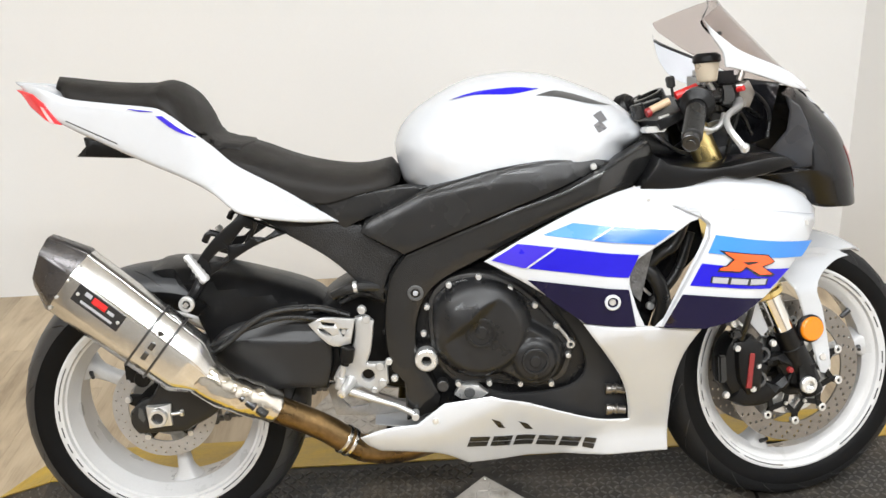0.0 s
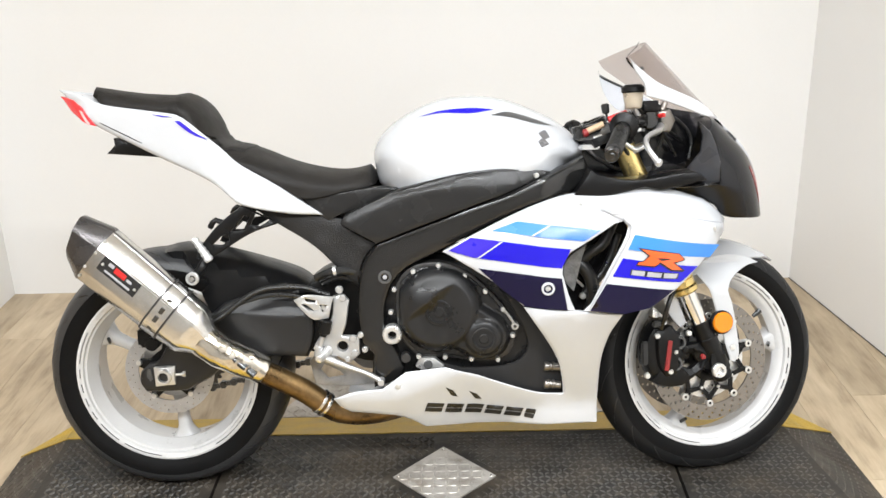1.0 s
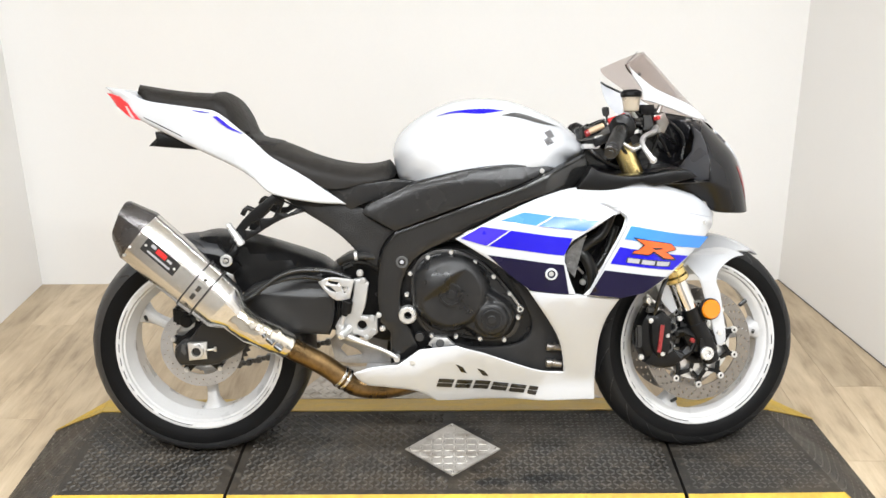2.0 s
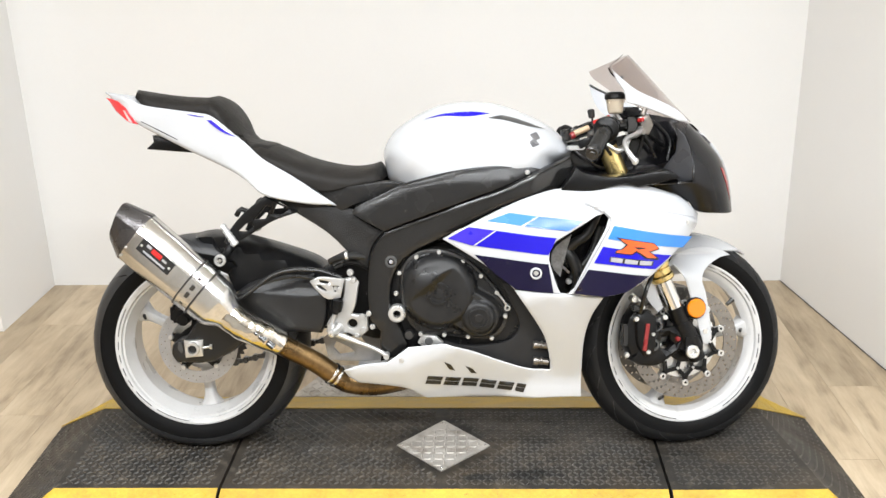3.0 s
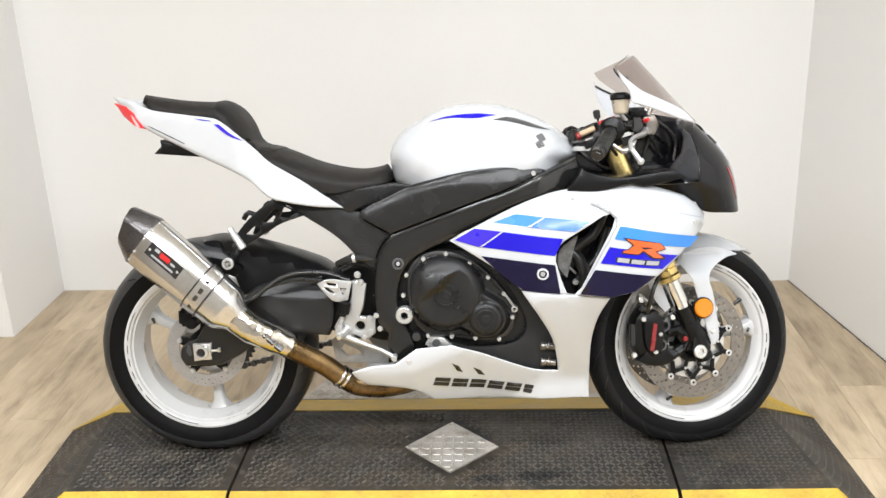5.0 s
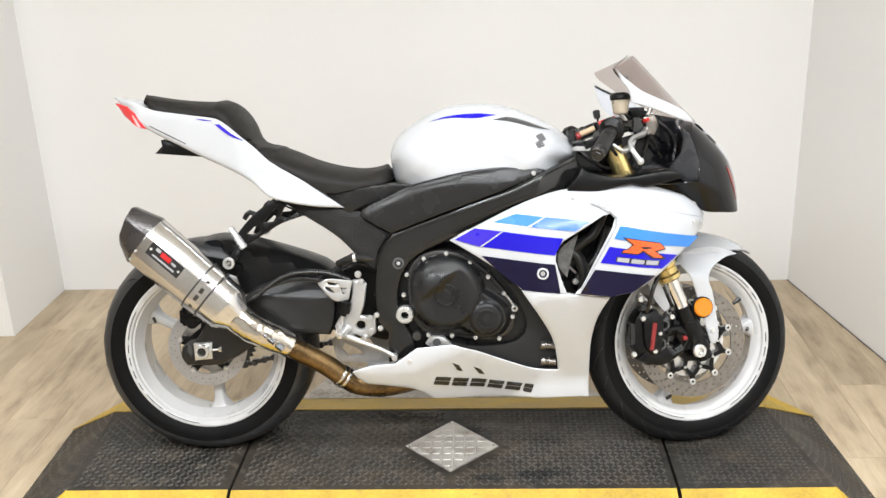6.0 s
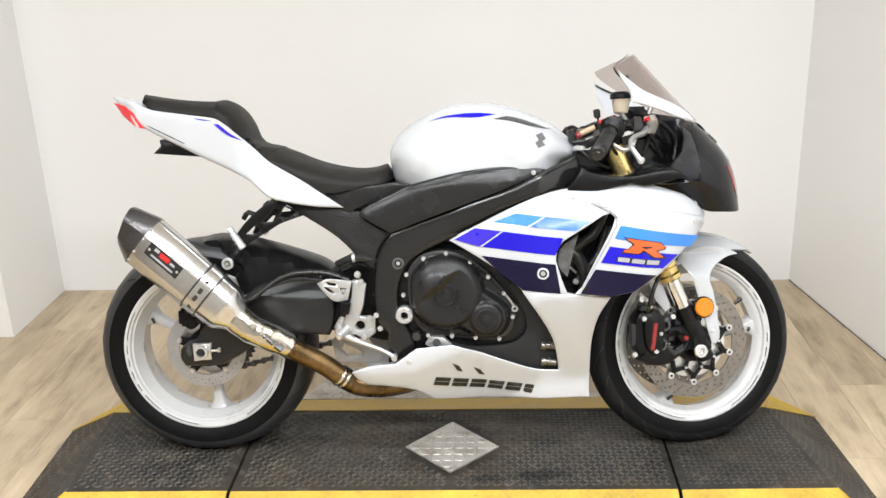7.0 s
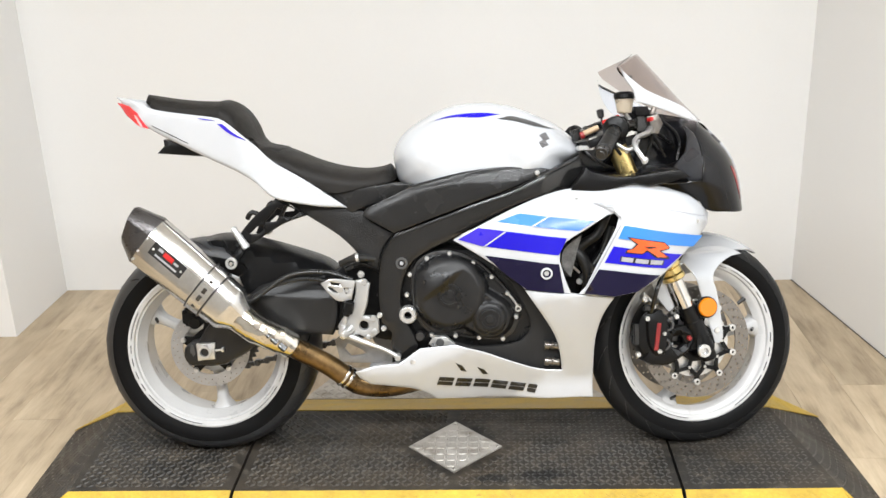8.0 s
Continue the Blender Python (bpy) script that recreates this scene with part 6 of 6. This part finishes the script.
barwork("lever_knob", joined(cyl((1.08, -0.08, 0.89), (1.077, -0.08, 0.915), 0.003), cyl((1.077, -0.08, 0.908), (1.074, -0.08, 0.932), 0.009, 0.010, 12, 0.35)), INK, tc)
for sd in (-1, 1):
    a, b = Vector((1.107, sd * 0.140, 0.892)), Vector((1.004, sd * 0.310, 0.812))
    d = (b - a).normalized()
    bar = barwork("handlebar", joined(cyl(a, b, 0.011), pipe((fx(0.865), sd * 0.105, 0.865), (fx(0.90), sd * 0.105, 0.90), 0.036, 0.026)), SATIN, bike, "black clip-on handlebar")
    barwork("grip", tube([a + d * (0.072 + 0.0036 * i) for i in range(39)], [0.0180 + 0.0012 * (i % 2) * (i > 3) for i in range(39)], 24, 0.0036), HOSE, bar, "ribbed black rubber grip")
    barwork("throttle_housing", joined(cyl(a + d * 0.03, a + d * 0.062, 0.031, 0.034, 28, 0.25), cyl(a + d * 0.06, a + d * 0.074, 0.030, 0.026, 28, 0.2)), BLACK, bar)
    barwork("bar_end", joined(cyl(b + d * 0.002, b + d * 0.02, 0.0165, None, 20), cyl(b + d * 0.02, b + d * 0.024, 0.009, None, 6)), SATIN, bar)
    barwork("lever", tube([(1.188, sd * 0.145, 0.872), (1.172, sd * 0.172, 0.860), (1.135, sd * 0.208, 0.850), (1.111, sd * 0.240, 0.838), (1.104, sd * 0.266, 0.820), (1.117, sd * 0.290, 0.787)], [0.011, 0.011, 0.0085, 0.007, 0.0065, 0.007], 12, 0.01, True, 0.75), SILVER, bar, "silver hand lever")
    barwork("lever_ball", cyl((1.116, sd * 0.287, 0.788), (1.120, sd * 0.299, 0.784), 0.0095, 0.009, 16, 0.45), SILVER, bar)
mc = barwork("brake_reservoir", joined(cyl((1.113, -0.165, 0.914), (1.113, -0.165, 0.952), 0.019, 0.024, 28)), CREAM, bike, "translucent brake fluid reservoir with black cap")
barwork("cap", joined(cyl((1.113, -0.165, 0.950), (1.113, -0.165, 0.966), 0.0275, None, 28), cyl((1.113, -0.165, 0.964), (1.113, -0.165, 0.969), 0.023, None, 28)), BLACK, mc)
barwork("stay", tube([(1.113, -0.165, 0.915), (1.13, -0.15, 0.90), (1.145, -0.14, 0.885)], 0.006, 8), ALU, mc)
barwork("front_master_cylinder", joined(cyl((1.120, -0.150, 0.885), (1.170, -0.135, 0.888), 0.014), box(1.145, 1.178, -0.16, -0.115, 0.868, 0.905, 0.006)), SATIN, bike)
barwork("lever_bracket", joined(plate([(1.185, 0.905), (1.215, 0.912), (1.228, 0.885), (1.214, 0.858), (1.195, 0.862), (1.188, 0.88)], 0.15, 0.03, (), 0.015, 0.008), cyl((1.205, -0.12, 0.91), (1.222, -0.115, 0.945), 0.007), cyl((1.195, -0.13, 0.868), (1.192, -0.155, 0.868), 0.010)), DISC, bike, "dull metal lever bracket")
barwork("fork_bracket", joined(pipe((fx(0.815), -0.105, 0.815), (fx(0.825), -0.105, 0.825), 0.032, 0.0265), tube([(1.10, -0.135, 0.835), (1.13, -0.14, 0.818), (1.155, -0.135, 0.83), (1.165, -0.13, 0.85)], 0.005, 8)), ALU, bike, "thin silver cable bracket")
barwork("wire_clip", joined(cyl((1.03, -0.12, 0.845), (1.05, -0.125, 0.85), 0.008), box(1.00, 1.045, -0.12, -0.09, 0.822, 0.834, 0.003)), ALU, bike)
barwork("switch_housing", joined(cyl((1.13, -0.12, 0.885), (1.185, -0.085, 0.905), 0.018), box(1.15, 1.21, -0.12, -0.05, 0.90, 0.935, 0.01)), BLACK, bike)
for pts in ([(1.165, -0.14, 0.875), (1.21, -0.11, 0.87), (1.20, -0.09, 0.80), (1.19, -0.08, 0.74)], [(1.118, -0.15, 0.92), (1.15, -0.13, 0.905), (1.165, -0.13, 0.885)], [(1.08, -0.15, 0.84), (1.12, -0.12, 0.80), (1.15, -0.06, 0.76)], [(1.07, -0.16, 0.85), (1.09, -0.12, 0.81), (1.10, -0.03, 0.78)]):
    barwork("cable", tube(pts, 0.005, 8), HOSE, bike)
for pts in ([(1.01, -0.10, 0.835), (1.04, -0.12, 0.80), (1.09, -0.10, 0.775), (1.14, -0.08, 0.77)], [(1.14, -0.12, 0.90), (1.19, -0.10, 0.895), (1.25, -0.06, 0.86), (1.30, -0.04, 0.83)], [(1.15, -0.11, 0.88), (1.22, -0.09, 0.85), (1.27, -0.05, 0.80)], [(1.20, -0.06, 0.92), (1.26, -0.05, 0.90), (1.31, -0.05, 0.85), (1.30, -0.06, 0.79)]):
    barwork("cable", tube(pts, 0.0045, 8), HOSE, bike)
barwork("switch_button", cyl((1.18, -0.16, 0.895), (1.185, -0.175, 0.897), 0.0055), RED, bike)

# ---- plank floor, piece by piece ----
floor = tagged(part("floor", box(-3.3, 3.2, -4.2, BACK + 0.1, -0.1, -0.004), mat("floor_joint", (0.15, 0.105, 0.06), 0.8)), "wood-look vinyl plank floor in light oak", "floor", kind="structure")
PW, PL = 0.18, 1.22
whole = box(-PW / 2 + 0.0005, PW / 2 - 0.0005, -PL / 2 + 0.0005, PL / 2 - 0.0005, -0.004, 0.0)
first = part("plank", whole, WOOD, floor, smooth=0)
first.location = (-0.03, -0.4, 0)
placed = 0
for i in range(36):
    x = -3.2 + (i + 0.5) * PW
    shift = (i * 0.47) % PL
    north = 1.13 if x < LEFT else BACK
    for j in range(6):
        y1 = BACK + 0.02 - j * PL + shift
        y0, y1 = max(y1 - PL, -4.1), min(y1, north)
        if y1 - y0 < 0.05 or x > RIGHT + 0.1 + (BACK - y0) * 0.147:
            continue
        if y1 - y0 > PL - 0.001:
            ob = first if placed == 0 else new("plank", first.data)
            placed += 1
            ob.location = (x, (y0 + y1) / 2, 0)
        else:
            h = (y1 - y0) / 2 - 0.0005
            ob = part("plank", box(-PW / 2 + 0.0005, PW / 2 - 0.0005, -h, h, -0.004, 0.0), WOOD, floor, smooth=0)
            ob.location = (x, (y0 + y1) / 2, 0)
        ob.parent = floor
